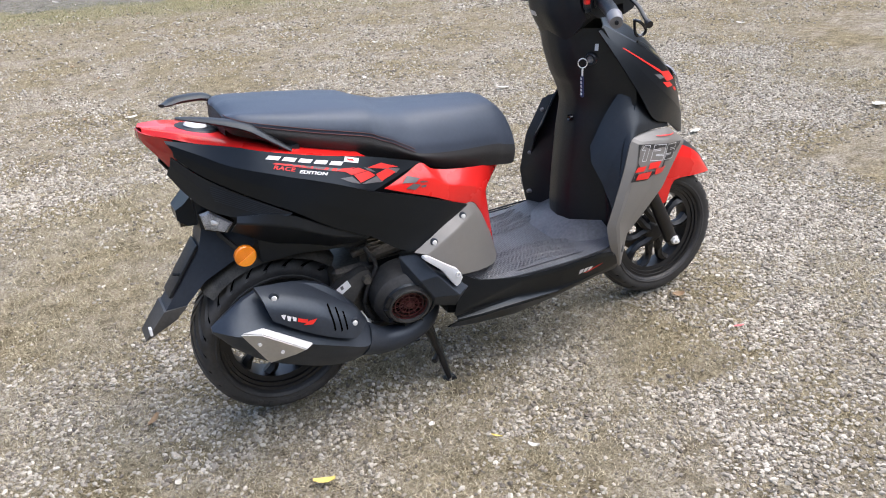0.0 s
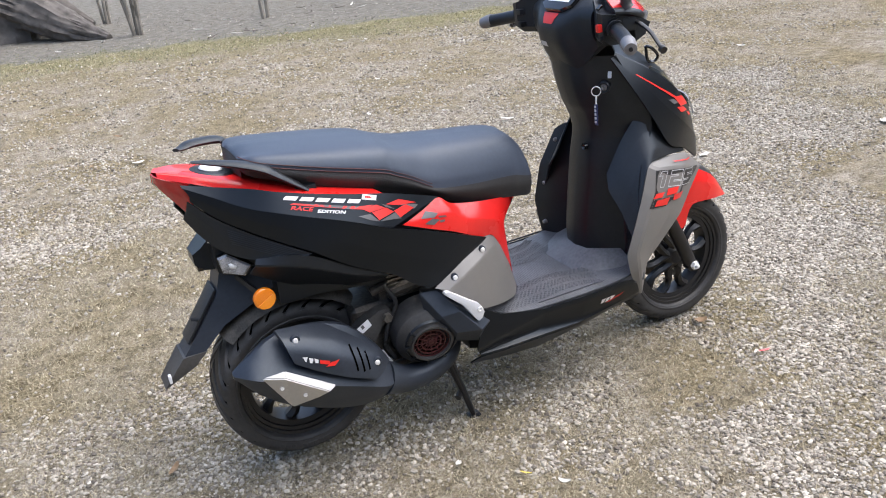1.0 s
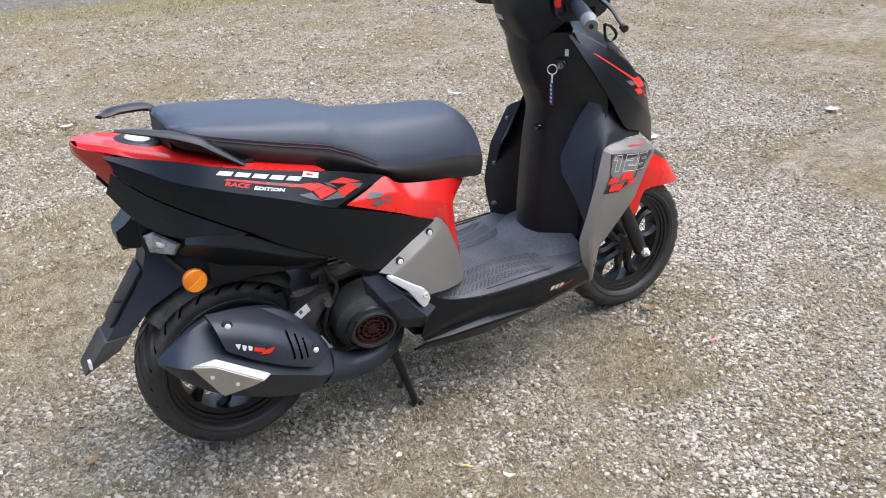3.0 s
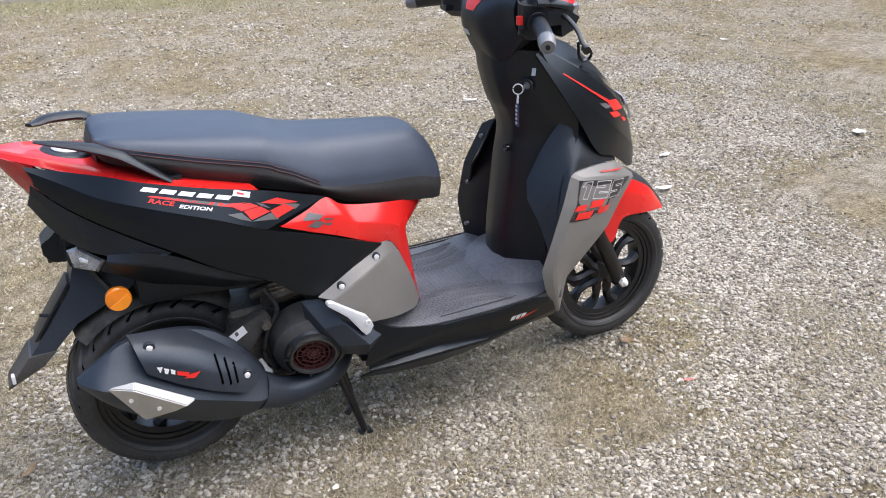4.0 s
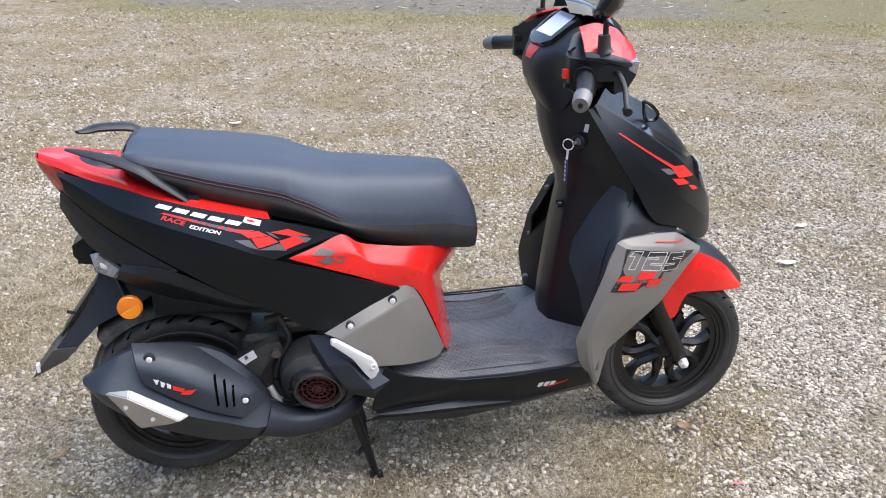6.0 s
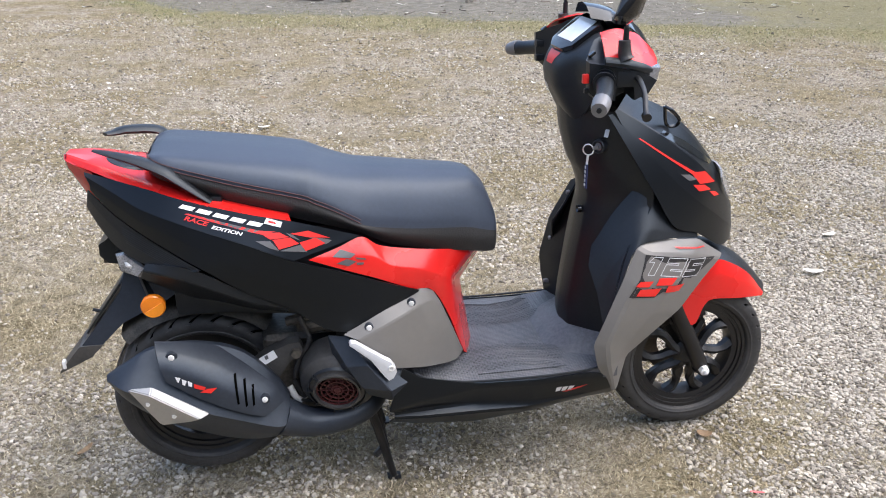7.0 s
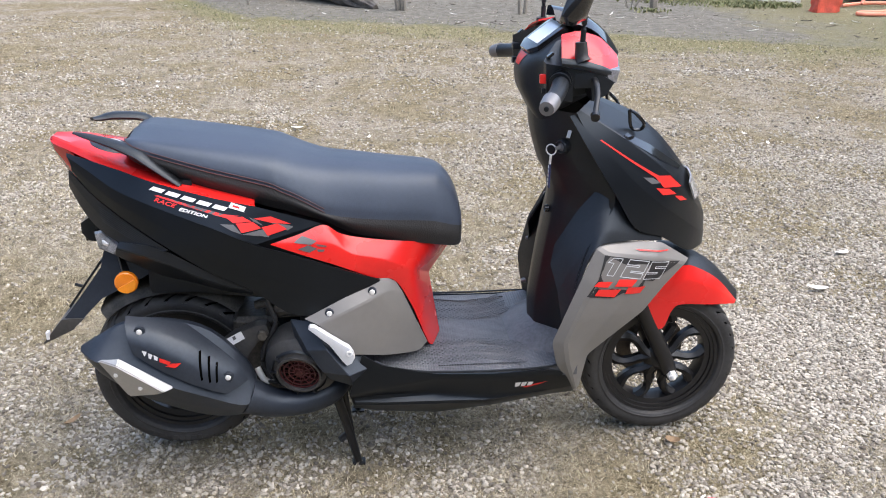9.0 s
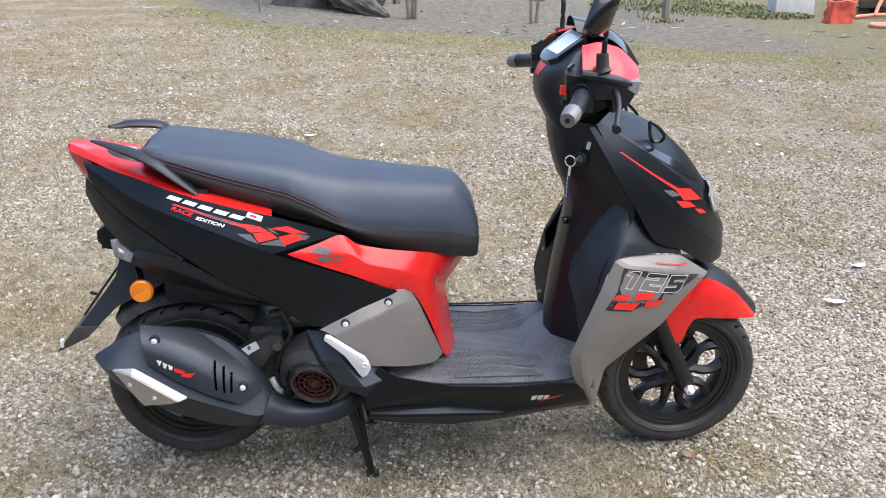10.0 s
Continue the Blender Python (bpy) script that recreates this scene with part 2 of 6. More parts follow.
# seat: half width, seam and heights along its length
SEAT = [(0.0, 0.08, 0.838, 0.862, 0.868), (0.012, 0.112, 0.828, 0.858, 0.876), (0.05, 0.135, 0.815, 0.846, 0.879), (0.18, 0.155, 0.768, 0.810, 0.863), (0.31, 0.16, 0.724, 0.775, 0.8435), (0.345, 0.159, 0.713, 0.759, 0.8345),
        (0.38, 0.158, 0.702, 0.742, 0.821), (0.44, 0.152, 0.680, 0.705, 0.805), (0.50, 0.146, 0.648, 0.690, 0.798), (0.58, 0.14, 0.628, 0.680, 0.788),
        (0.68, 0.125, 0.608, 0.670, 0.778), (0.715, 0.115, 0.600, 0.66, 0.768), (0.745, 0.105, 0.594, 0.65, 0.735), (0.762, 0.09, 0.597, 0.645, 0.69), (0.766, 0.05, 0.615, 0.645, 0.665)]


def ease(x):
    """0 on the pillion pad, 1 on the rider's pad, whose top is cut narrower."""
    return max(0.0, min(1.0, (x - 0.3) / 0.14))


def seat_rows(kind):
    rows = []
    for x, w, zb, zs, zt in SEAT:
        half = [(x, -0.9 * w, zb), (x, -w, (zb + zs) / 2 + 0.004), (x, -0.985 * w, zs)] if kind == "side" else \
               [(x, -0.985 * w, zs), (x, -0.97 * w + 0.03 * ease(x) * w, zs + 0.27 * (zt - zs)), (x, -0.86 * w + 0.08 * ease(x) * w, zs + 0.70 * (zt - zs)), (x, -0.6 * w + 0.06 * ease(x) * w, zt - 0.006 - 0.003 * ease(x)), (x, 0, zt)]
        rows.append(half)
    return rows


top_rows = [spline(r, 4) for r in seat_rows("top")]
full = [r + [Vector((p.x, -p.y, p.z)) for p in r[-2::-1]] for r in top_rows]
cols = [spline(c, 4) for c in zip(*full)]
seat_top = part("seat", skin(cols), VINYL, scooter, "black vinyl dual seat with a stepped rider hollow", sharp=60)
for s in (1, -1):
    side = [spline(r, 4) for r in seat_rows("side")]
    side = [spline(c, 4) for c in zip(*side)]
    part("seat_side", skin([[Vector((p.x, s * p.y, p.z)) for p in c] for c in side]), WEAVE, seat_top, "black woven vinyl side band", sharp=60)
    seam = [Vector((x, -s * (0.99 * w + 0.0005), zs + 0.002)) for x, w, zb, zs, zt in SEAT[0:8]]
    part("stitching", tube(seam, 0.0012, 6, 6), THREAD, seat_top, "dark red double stitching")
    part("stitching", tube([p + Vector((0, 0.0006 * s, 0.008)) for p in seam], 0.001, 6, 6), THREAD, seat_top)
base = [spline([(x, -0.88 * w, zb + 0.003), (x, 0, zb - 0.005), (x, 0.88 * w, zb + 0.003)], 3) for x, w, zb, zs, zt in SEAT]
part("seat_base", skin(base), PLASTIC, seat_top)

rear_end = []
for k in range(9):
    y = 0.0788 * (k / 4 - 1)
    f = 1 - (y / 0.0788) ** 2
    rear_end.append([(0.0 - 0.004 * f, y, 0.822), (0.0 - 0.012 * f, y, 0.845), (0.0, y, 0.8622 + 0.006 * f)])
part("seat_end", skin([spline(c, 3) for c in rear_end]), WEAVE, seat_top, "black woven vinyl rear end", sharp=60)

# side panels
BAND = [[(-0.135, -0.065, 0.834), (-0.062, -0.100, 0.820), (0.007, -0.138, 0.808), (0.069, -0.158, 0.790), (0.193, -0.188, 0.762), (0.302, -0.200, 0.739), (0.433, -0.190, 0.695)],
        [(-0.133, -0.073, 0.828), (-0.074, -0.112, 0.800), (-0.015, -0.150, 0.771), (0.071, -0.187, 0.743), (0.193, -0.222, 0.704), (0.253, -0.230, 0.679), (0.289, -0.230, 0.664)]]
FLANK = [[(-0.133, -0.073, 0.828), (-0.074, -0.112, 0.800), (-0.015, -0.150, 0.771), (0.071, -0.187, 0.743), (0.193, -0.222, 0.704), (0.288, -0.230, 0.663), (0.384, -0.220, 0.627), (0.483, -0.204, 0.584), (0.563, -0.176, 0.545)],
         [(-0.124, -0.082, 0.812), (-0.075, -0.117, 0.778), (-0.017, -0.155, 0.745), (0.065, -0.193, 0.710), (0.160, -0.221, 0.666), (0.248, -0.226, 0.616), (0.356, -0.222, 0.562), (0.456, -0.207, 0.531), (0.563, -0.175, 0.543)],
         [(-0.124, -0.082, 0.797), (-0.080, -0.112, 0.754), (-0.020, -0.148, 0.715), (0.052, -0.188, 0.676), (0.100, -0.210, 0.651), (0.183, -0.214, 0.593), (0.273, -0.216, 0.546), (0.390, -0.213, 0.476), (0.560, -0.174, 0.540)]]
FIN = [[(-0.131, -0.080, 0.797), (-0.083, -0.108, 0.752), (-0.024, -0.143, 0.712), (0.048, -0.183, 0.673), (0.096, -0.206, 0.648)],
       [(-0.135, -0.076, 0.780), (-0.098, -0.100, 0.735), (-0.053, -0.128, 0.695), (0.010, -0.163, 0.655), (0.091, -0.205, 0.646)],
       [(-0.144, -0.055, 0.752), (-0.117, -0.078, 0.708), (-0.080, -0.105, 0.669), (-0.021, -0.150, 0.647), (0.083, -0.203, 0.644)]]
UNDER = [[(-0.022, -0.154, 0.651), (0.081, -0.200, 0.646), (0.182, -0.207, 0.589), (0.272, -0.209, 0.541)],
         [(-0.028, -0.162, 0.637), (0.075, -0.200, 0.617), (0.180, -0.208, 0.569), (0.272, -0.209, 0.539)],
         [(-0.039, -0.140, 0.612), (0.051, -0.125, 0.554), (0.156, -0.085, 0.494), (0.264, -0.150, 0.507)]]
RED_SIDE = [[(0.322, -0.222, 0.661), (0.385, -0.200, 0.675), (0.437, -0.180, 0.688), (0.479, -0.165, 0.658), (0.562, -0.145, 0.635), (0.656, -0.115, 0.615), (0.717, -0.075, 0.596), (0.746, -0.000, 0.568)],
            [(0.321, -0.222, 0.660), (0.387, -0.212, 0.656), (0.459, -0.200, 0.647), (0.503, -0.190, 0.617), (0.580, -0.168, 0.589), (0.635, -0.140, 0.556), (0.654, -0.100, 0.535), (0.691, 0.000, 0.485)],
            [(0.323, -0.222, 0.659), (0.390, -0.214, 0.629), (0.460, -0.202, 0.598), (0.547, -0.172, 0.550), (0.597, -0.152, 0.532), (0.639, -0.128, 0.454), (0.688, -0.090, 0.324), (0.722, 0.000, 0.302)]]
GREYS = [[(0.385, -0.215, 0.470), (0.455, -0.203, 0.502), (0.508, -0.187, 0.523), (0.565, -0.165, 0.545), (0.598, -0.150, 0.531)],
         [(0.418, -0.226, 0.458), (0.477, -0.216, 0.482), (0.530, -0.199, 0.501), (0.584, -0.172, 0.514), (0.617, -0.150, 0.498)],
         [(0.444, -0.228, 0.419), (0.499, -0.218, 0.427), (0.559, -0.195, 0.427), (0.616, -0.165, 0.428), (0.645, -0.142, 0.430)],
         [(0.478, -0.224, 0.377), (0.531, -0.210, 0.366), (0.585, -0.186, 0.351), (0.651, -0.142, 0.335), (0.679, -0.110, 0.342)]]
for s in (1, -1):
    def side_of(rows):
        return rows if s == 1 else flip(rows)
    band = part("upper_side_panel", shell(side_of(BAND), 6), BLACK, scooter, sharp=20)
    flank = part("side_panel", shell(side_of(FLANK), 6, 0.003), BLACK, scooter, sharp=14)
    fin = part("rear_fin", shell(side_of(FIN), 6, 0.002), PLASTIC, scooter, "matte black rear fin with carbon ribs", sharp=14)
    part("lower_side_cover", shell(side_of(UNDER), 6, 0.003), PLASTIC, scooter, sharp=16)
    red = part("red_front_panel", shell(side_of(RED_SIDE), 6), RED, scooter, "gloss red panel below the seat nose")
    grey = part("grey_side_cover", shell(side_of(GREYS), 6, 0.003), GREY, scooter, "titanium grey kick panel with two screws", sharp=12)
    if s == 1:
        right_band, right_flank, right_red, right_grey, right_fin = band, flank, red, grey, fin
    grey_tree = tree_of(grey)
    for x, z in ((0.443, 0.482), (0.543, 0.519)):
        y = grey_tree.ray_cast(Vector((x, -s * 0.6, z)), Vector((0, s, 0)))[0].y * s
        w_ = disc((x, z), 0.0105, y - 0.002, 0.008, 20, 0.0)
        part("washer", w_ if s == 1 else moved(w_, Matrix.Diagonal((1, -1, 1, 1))), SHEEN, grey)
        b = disc((x, z), 0.0068, y - 0.0045, 0.008, 16, 0.001)
        part("screw", b if s == 1 else moved(b, Matrix.Diagonal((1, -1, 1, 1))), STEEL, grey, "bright steel screw")
# dark strip above the flank, beside the red panel
part("inner_body", merged(box((0.02, 0.6), (-0.12, 0.12), (0.50, 0.70), 0.02), box((0.30, 0.66), (-0.1, 0.1), (0.33, 0.6), 0.02), box((-0.10, 0.3), (-0.07, 0.07), (0.60, 0.775), 0.02)), PLASTIC, scooter, "unpainted inner body and frame")

# tail
TOPS = [[(-0.175, -0.030, 0.850), (-0.125, -0.064, 0.837), (-0.063, -0.097, 0.819), (0.069, -0.157, 0.789), (0.193, -0.188, 0.761), (0.290, -0.198, 0.742)],
        [(-0.173, -0.022, 0.863), (-0.125, -0.054, 0.853), (-0.067, -0.078, 0.837), (0.067, -0.13, 0.80), (0.188, -0.15, 0.768), (0.285, -0.15, 0.742)]]
mid = [(p[0] + (0.01 if k else -0.008), 0.0, p[2] - 0.004) for k, p in enumerate(TOPS[1])]
top = TOPS + [mid] + [[(p[0], -p[1], p[2]) for p in r] for r in TOPS[::-1]]
tail = part("tail_cover", shell(top, 5, 0.004, thick=0.0), RED, scooter, "gloss red tail cover")
lens = [[(-0.185, 0.0, 0.857), (-0.1775, -0.0285, 0.852), (-0.150, -0.049, 0.8425), (-0.118, -0.068, 0.833)], [(-0.186, 0.0, 0.833), (-0.176, -0.024, 0.832), (-0.146, -0.045, 0.810), (-0.118, -0.066, 0.791)], [(-0.178, 0.0, 0.822), (-0.170, -0.018, 0.815), (-0.137, -0.036, 0.768), (-0.112, -0.055, 0.729)]]
for s in (1, -1):
    part("tail_light", shell([[(x, s * y, z) for x, y, z in r] for r in lens], 4, 0.003, thick=0.003), TAIL, tail, "dark red tail light lens")
CAP_AT = pose(-0.052, 0, 0.833, 0, 13, 0)
cap = part("fuel_cap", moved(lathe([(0.0001, 0.005), (0.028, 0.005), (0.03, 0.003), (0.046, 0.0025), (0.052, -0.002), (0.053, -0.03)], (0, 0, 0), 36, "z"), CAP_AT), PLASTIC, tail, "black fuel filler cap")
part("cap_lid", moved(lathe([(0.0001, 0.01), (0.024, 0.009), (0.0275, 0.004)], (0, 0, 0), 28, "z"), CAP_AT), LIGHTGREY, cap, "pale cap lid")
RAIL_RIGHT = [(-0.105, -0.088, 0.886), (-0.075, -0.096, 0.880), (-0.015, -0.114, 0.866), (0.040, -0.131, 0.847), (0.065, -0.138, 0.829), (0.128, -0.152, 0.780)]
RAIL_LEFT = [(-0.108, 0.067, 0.8795), (-0.090, 0.082, 0.878), (-0.066, 0.097, 0.880), (-0.005, 0.112, 0.874), (0.020, 0.112, 0.857), (0.038, 0.110, 0.808)]
for rail, wide in ((RAIL_RIGHT, [0.006, 0.013, 0.020, 0.025, 0.023, 0.012]), (RAIL_LEFT, [0.010, 0.016, 0.023, 0.024, 0.018, 0.012])):
    part("grab_rail", tube(rail, wide, 10, 4, 0.4), PLASTIC, scooter, "black blade-shaped pillion grab rail", sharp=50)
part("rail_mount", box((0.085, 0.15), (-0.150, -0.118), (0.766, 0.789), 0.006), PLASTIC, scooter)

# tail underside, number plate holder and mudguard
housing = part("tail_housing", frustum([[(-0.14, y, z) for y, z in ((-0.03, 0.652), (0.03, 0.652), (0.034, 0.628), (-0.034, 0.628))], [(-0.12, y, z) for y, z in ((-0.04, 0.667), (0.04, 0.667), (0.047, 0.614), (-0.047, 0.614))],
                                        [(-0.085, y, z) for y, z in ((-0.045, 0.70), (0.045, 0.70), (0.052, 0.61), (-0.052, 0.61))], [(0.0, y, z) for y, z in ((-0.065, 0.76), (0.065, 0.76), (0.07, 0.6), (-0.07, 0.6))]]), BLACK, scooter, "black tail housing with the plate lamp", sharp=20)
part("plate_lamp", box((-0.135, -0.1), (-0.028, 0.028), (0.606, 0.618), 0.003), GLOSS, housing)
for k in range(3):
    part("badge_block", box((-0.003, 0.003), (-0.0012, 0.0012), (-0.006, 0.006), 0.0004, 1, m=pose(-0.098 + 0.0085 * k, -0.0495, 0.684 - 0.004 * k, 0, 18, 0)), WHITE, housing, "small white badge block")
LENS_RING = ((-0.096, 0.082, 0.650), (-0.074, 0.092, 0.658), (-0.026, 0.116, 0.624), (-0.044, 0.112, 0.600), (-0.089, 0.086, 0.609))
for s in (1, -1):
    c_ = Vector((-0.066, -s * 0.098, 0.63))
    ring_ = [Vector((x, -s * y, z)) for x, y, z in LENS_RING]
    ind = part("indicator", frustum([[(p - c_) * 0.55 + c_ + Vector((0.012, s * 0.05, 0)) for p in ring_], [(p - c_) * 1.04 + c_ + Vector((0.003, s * 0.012, 0)) for p in ring_], [(p - c_) * 1.02 + c_ for p in ring_]]), GLOSS, scooter, "rear turn signal in a black shell")
    part("lens", frustum([[(p - c_) * 0.97 + c_ for p in ring_], [(p - c_) * 0.82 + c_ - Vector((0.002, s * 0.006, 0)) for p in ring_], [(p - c_) * 0.3 + c_ - Vector((0.002, s * 0.0075, 0)) for p in ring_]]), CLEAR, ind, "clear faceted lens", sharp=10)
    # steel facet proud of the lens imitates its bright glint
    part("lens_glint", frustum([[(p - c_) * 0.26 + c_ - Vector((0.0022, s * 0.0072, 0)) for p in ring_], [(p - c_) * 0.12 + c_ - Vector((0.003, s * 0.0105, 0)) for p in ring_]]), STEEL, ind, "bright facet on the lens standing in for its glint", sharp=10)
guard = part("rear_mudguard", frustum([[(-0.088, -0.038, 0.605), (0.07, -0.085, 0.575), (0.07, 0.085, 0.575), (-0.088, 0.038, 0.605)],
                                       [(-0.108, -0.038, 0.54), (0.0, -0.085, 0.53), (0.0, 0.085, 0.53), (-0.108, 0.038, 0.54)],
                                       [(-0.17, -0.038, 0.458), (-0.108, -0.06, 0.468), (-0.108, 0.06, 0.468), (-0.17, 0.038, 0.458)],
                                       [(-0.214, -0.038, 0.405), (-0.165, -0.05, 0.41), (-0.165, 0.05, 0.41), (-0.214, 0.038, 0.405)]]), SHEEN, scooter, "grained black rear mudguard with a bare plate holder", 20)
flap = part("mud_flap", frustum([[(-0.218, -0.044, 0.406), (-0.16, -0.053, 0.412), (-0.16, 0.053, 0.412), (-0.218, 0.044, 0.406)],
                                 [(-0.272, -0.036, 0.341), (-0.186, -0.05, 0.388), (-0.186, 0.05, 0.388), (-0.272, 0.036, 0.341)],
                                 [(-0.274, -0.034, 0.335), (-0.19, -0.048, 0.381), (-0.19, 0.048, 0.381), (-0.274, 0.034, 0.335)]]), CASTING, guard, "dull dark grey mud flap")
part("flap_reflector", box((-0.262, -0.255), (-0.045, -0.030), (0.352, 0.372), 0.002), WHITE, flap, "small white reflector chip")
holder = part("plate_holder", box((-0.006, 0.0), (-0.034, 0.034), (-0.075, 0.075), 0.003, m=pose(-0.150, 0, 0.492, 0, 37, 0)), PLASTIC, guard)
part("holder_peg", tube([(-0.158, -0.025, 0.485), (-0.178, -0.025, 0.492)], 0.004, 8, 2), PLASTIC, holder)
arm = part("reflector_bracket", frustum([[(-0.06, -0.055, 0.575), (-0.06, -0.05, 0.59), (-0.05, -0.04, 0.57)], [(-0.03, -0.135, 0.55), (-0.03, -0.13, 0.565), (-0.01, -0.13, 0.55)], [(0.0, -0.145, 0.545), (0.0, -0.14, 0.56), (0.005, -0.14, 0.55)]]), PLASTIC, scooter)
reflector = part("side_reflector", disc((-0.02, 0.548), 0.0265, -0.157, 0.012, 28, 0.003), AMBER, arm, "round amber side reflector")
half_lens = [(-0.02 + 0.0235 * math.cos(radians(a)), 0, 0.548 + 0.0235 * math.sin(radians(a))) for a in range(-150, 31, 15)]
part("lens_half", slab(half_lens, -0.1575, -0.1612, 0.0008, 1), material("bright_amber", (0.85, 0.27, 0.012), 0.2, coat=0.6, vary=0.06, scale=80), reflector, "brighter lower half of the reflector")

# inner mudguard over the rear wheel
REAR, FRONT = Vector((0.056, 0.008, 0.252)), Vector((1.318, 0.0, 0.217))
R_REAR, R_FRONT = 0.222, 0.217
hug = []
for a in (134, 122, 110, 96, 80, 62, 48):
    c, s_ = math.cos(radians(a)), math.sin(radians(a))
    r = R_REAR + 0.03
    hug.append([REAR + Vector(((r - 0.025) * c, -0.078, (r - 0.025) * s_)), REAR + Vector((r * c, -0.066, r * s_)), REAR + Vector(((r + 0.006) * c, 0, (r + 0.006) * s_)), REAR + Vector((r * c, 0.066, r * s_)), REAR + Vector(((r - 0.025) * c, 0.078, (r - 0.025) * s_))])
part("inner_mudguard", shell([list(c) for c in zip(*hug)], 4, 0.008, thick=0.003), material("dusty_inner_guard", (0.018, 0.018, 0.017), 0.6, vary=0.4, second=(0.075, 0.07, 0.06), scale=60, bump=0.4, bump_scale=90, dust=0.3), scooter, "dusty black inner mudguard")

# wheels


def wheel(name, centre, radius, half, parent, treads):
    """An alloy wheel with five pairs of angular spokes, and its tyre with slanted grooves."""
    rim = radius * 0.745
    prof = [(rim * 0.80, -half * 0.50), (rim * 0.88, -half * 0.56), (rim * 0.885, -half * 0.66), (rim * 0.935, -half * 0.69), (rim * 0.94, -half * 0.77), (rim * 0.985, -half * 0.80), (rim * 1.0, -half * 0.74), (rim * 0.95, -half * 0.5), (rim * 0.86, 0),
            (rim * 0.95, half * 0.5), (rim * 1.0, half * 0.74), (rim * 0.985, half * 0.80), (rim * 0.94, half * 0.77), (rim * 0.935, half * 0.69), (rim * 0.885, half * 0.66), (rim * 0.88, half * 0.56), (rim * 0.80, half * 0.5), (rim * 0.775, 0)]
    pieces = [lathe(prof + [prof[0]], centre, 64), lathe([(0.0001, -0.036), (0.022, -0.036), (0.03, -0.032), (0.04, -0.022), (0.042, 0.022), (0.03, 0.034), (0.0001, 0.036)], centre, 24)]
    w = part(name, merged(*pieces), ALLOY, parent, "black alloy wheel with ten angular spokes", sharp=25)
    for k in range(5):
        for s in (-1, 1):
            path = []
            for f, off in ((0.16, 4), (0.30, 12), (0.46, 23), (0.66, 22), (0.86, 12)):
                a = radians(72 * k + 20 + s * off)
                path.append(centre + Vector((rim * f * math.cos(a), -0.016 * (1 - f) - 0.006, rim * f * math.sin(a))))
            pts = rounded(path, 0.008)
            part("spoke", tube([tuple(p) for p in pts], [0.016] * 2 + [0.0145] * (len(pts) - 4) + [0.0175] * 2, 6, 1, 0.85), ALLOY, w, sharp=50)
    c = [(rim * 0.985, -half * 0.76), (rim * 1.0, -half * 0.86), (rim * 1.02, -half * 0.955), (radius * 0.78, -half * 0.985), (radius * 0.787, -half * 1.015), (radius * 0.80, -half * 1.015), (radius * 0.807, -half * 0.99), (radius * 0.85, -half * 1.02), (radius * 0.89, -half), (radius * 0.935, -half * 0.92), (radius * 0.962, -half * 0.78), (radius * 0.985, -half * 0.5), (radius * 0.997, -half * 0.2), (radius, 0)]
    c = c + [(r, -h) for r, h in c[-2::-1]]
    prof = [(v.x, v.y) for v in spline([(r, h, 0) for r, h in c], 2)]
    rows, per = [], 10
    for k in range(treads * per):
        row = []
        for r, h in prof:
            f = abs(h) / half
            lead = 1.9 * f + (0.5 if h > 0 else 0.0)
            cut = 0.006 if k % per in (0, 1, 2) and 0.08 < f and r > radius * 0.91 else 0.0
            a = 2 * math.pi * (k / per + lead) / treads
            row.append(centre + Vector(((r - cut) * math.cos(a), h, (r - cut) * math.sin(a))))
        rows.append(row)
    tyre = part("tyre", skin(rows, closed_v=True), RUBBER, w, "worn black rubber tyre with angled tread", sharp=40)
    # groove faces are coloured black to deepen the shade of the cuts
    tyre.data.materials.append(RECESS_SHADE)
    for p in tyre.data.polygons:
        d = p.center - centre
        f = abs(d.y) / half
        k = ((math.atan2(d.z, d.x) / (2 * math.pi) * treads - 1.9 * f - (0.5 if d.y > 0 else 0.0)) * per) % per
        if k < 2.2 and f > 0.08 and math.hypot(d.x, d.z) > radius * 0.9:
            p.material_index = 1
    return w


rear = wheel("rear_wheel", REAR, R_REAR, 0.072, scooter, 26)
for w_, c_, r_ in ((rear, REAR, R_REAR),):
    marks = []
    for k in range(10):
        if k == 3:
            continue
        a = radians(-118 + 4.6 * k)
        marks.append(box((-0.0058, 0.0058), (-0.0012, 0.0012), (-0.0062, 0.0062), 0.0005, 1, m=pose(c_.x + 0.865 * r_ * math.cos(a), c_.y - 0.0732, c_.z + 0.865 * r_ * math.sin(a), 0, -math.degrees(a) - 90, 0)))
    for mk in marks:
        part("raised_mark", mk, RUBBER, w_, "raised moulding on the sidewall")
front = wheel("front_wheel", FRONT, R_FRONT, 0.052, scooter, 30)
part("brake_disc", lathe([(0.055, 0.05), (0.095, 0.05), (0.095, 0.054), (0.055, 0.054), (0.055, 0.05)], FRONT, 48), DISC, front, "drilled front brake disc")
part("brake_caliper", box((1.23, 1.275), (0.03, 0.075), (0.24, 0.31), 0.008), ENGINE, scooter)

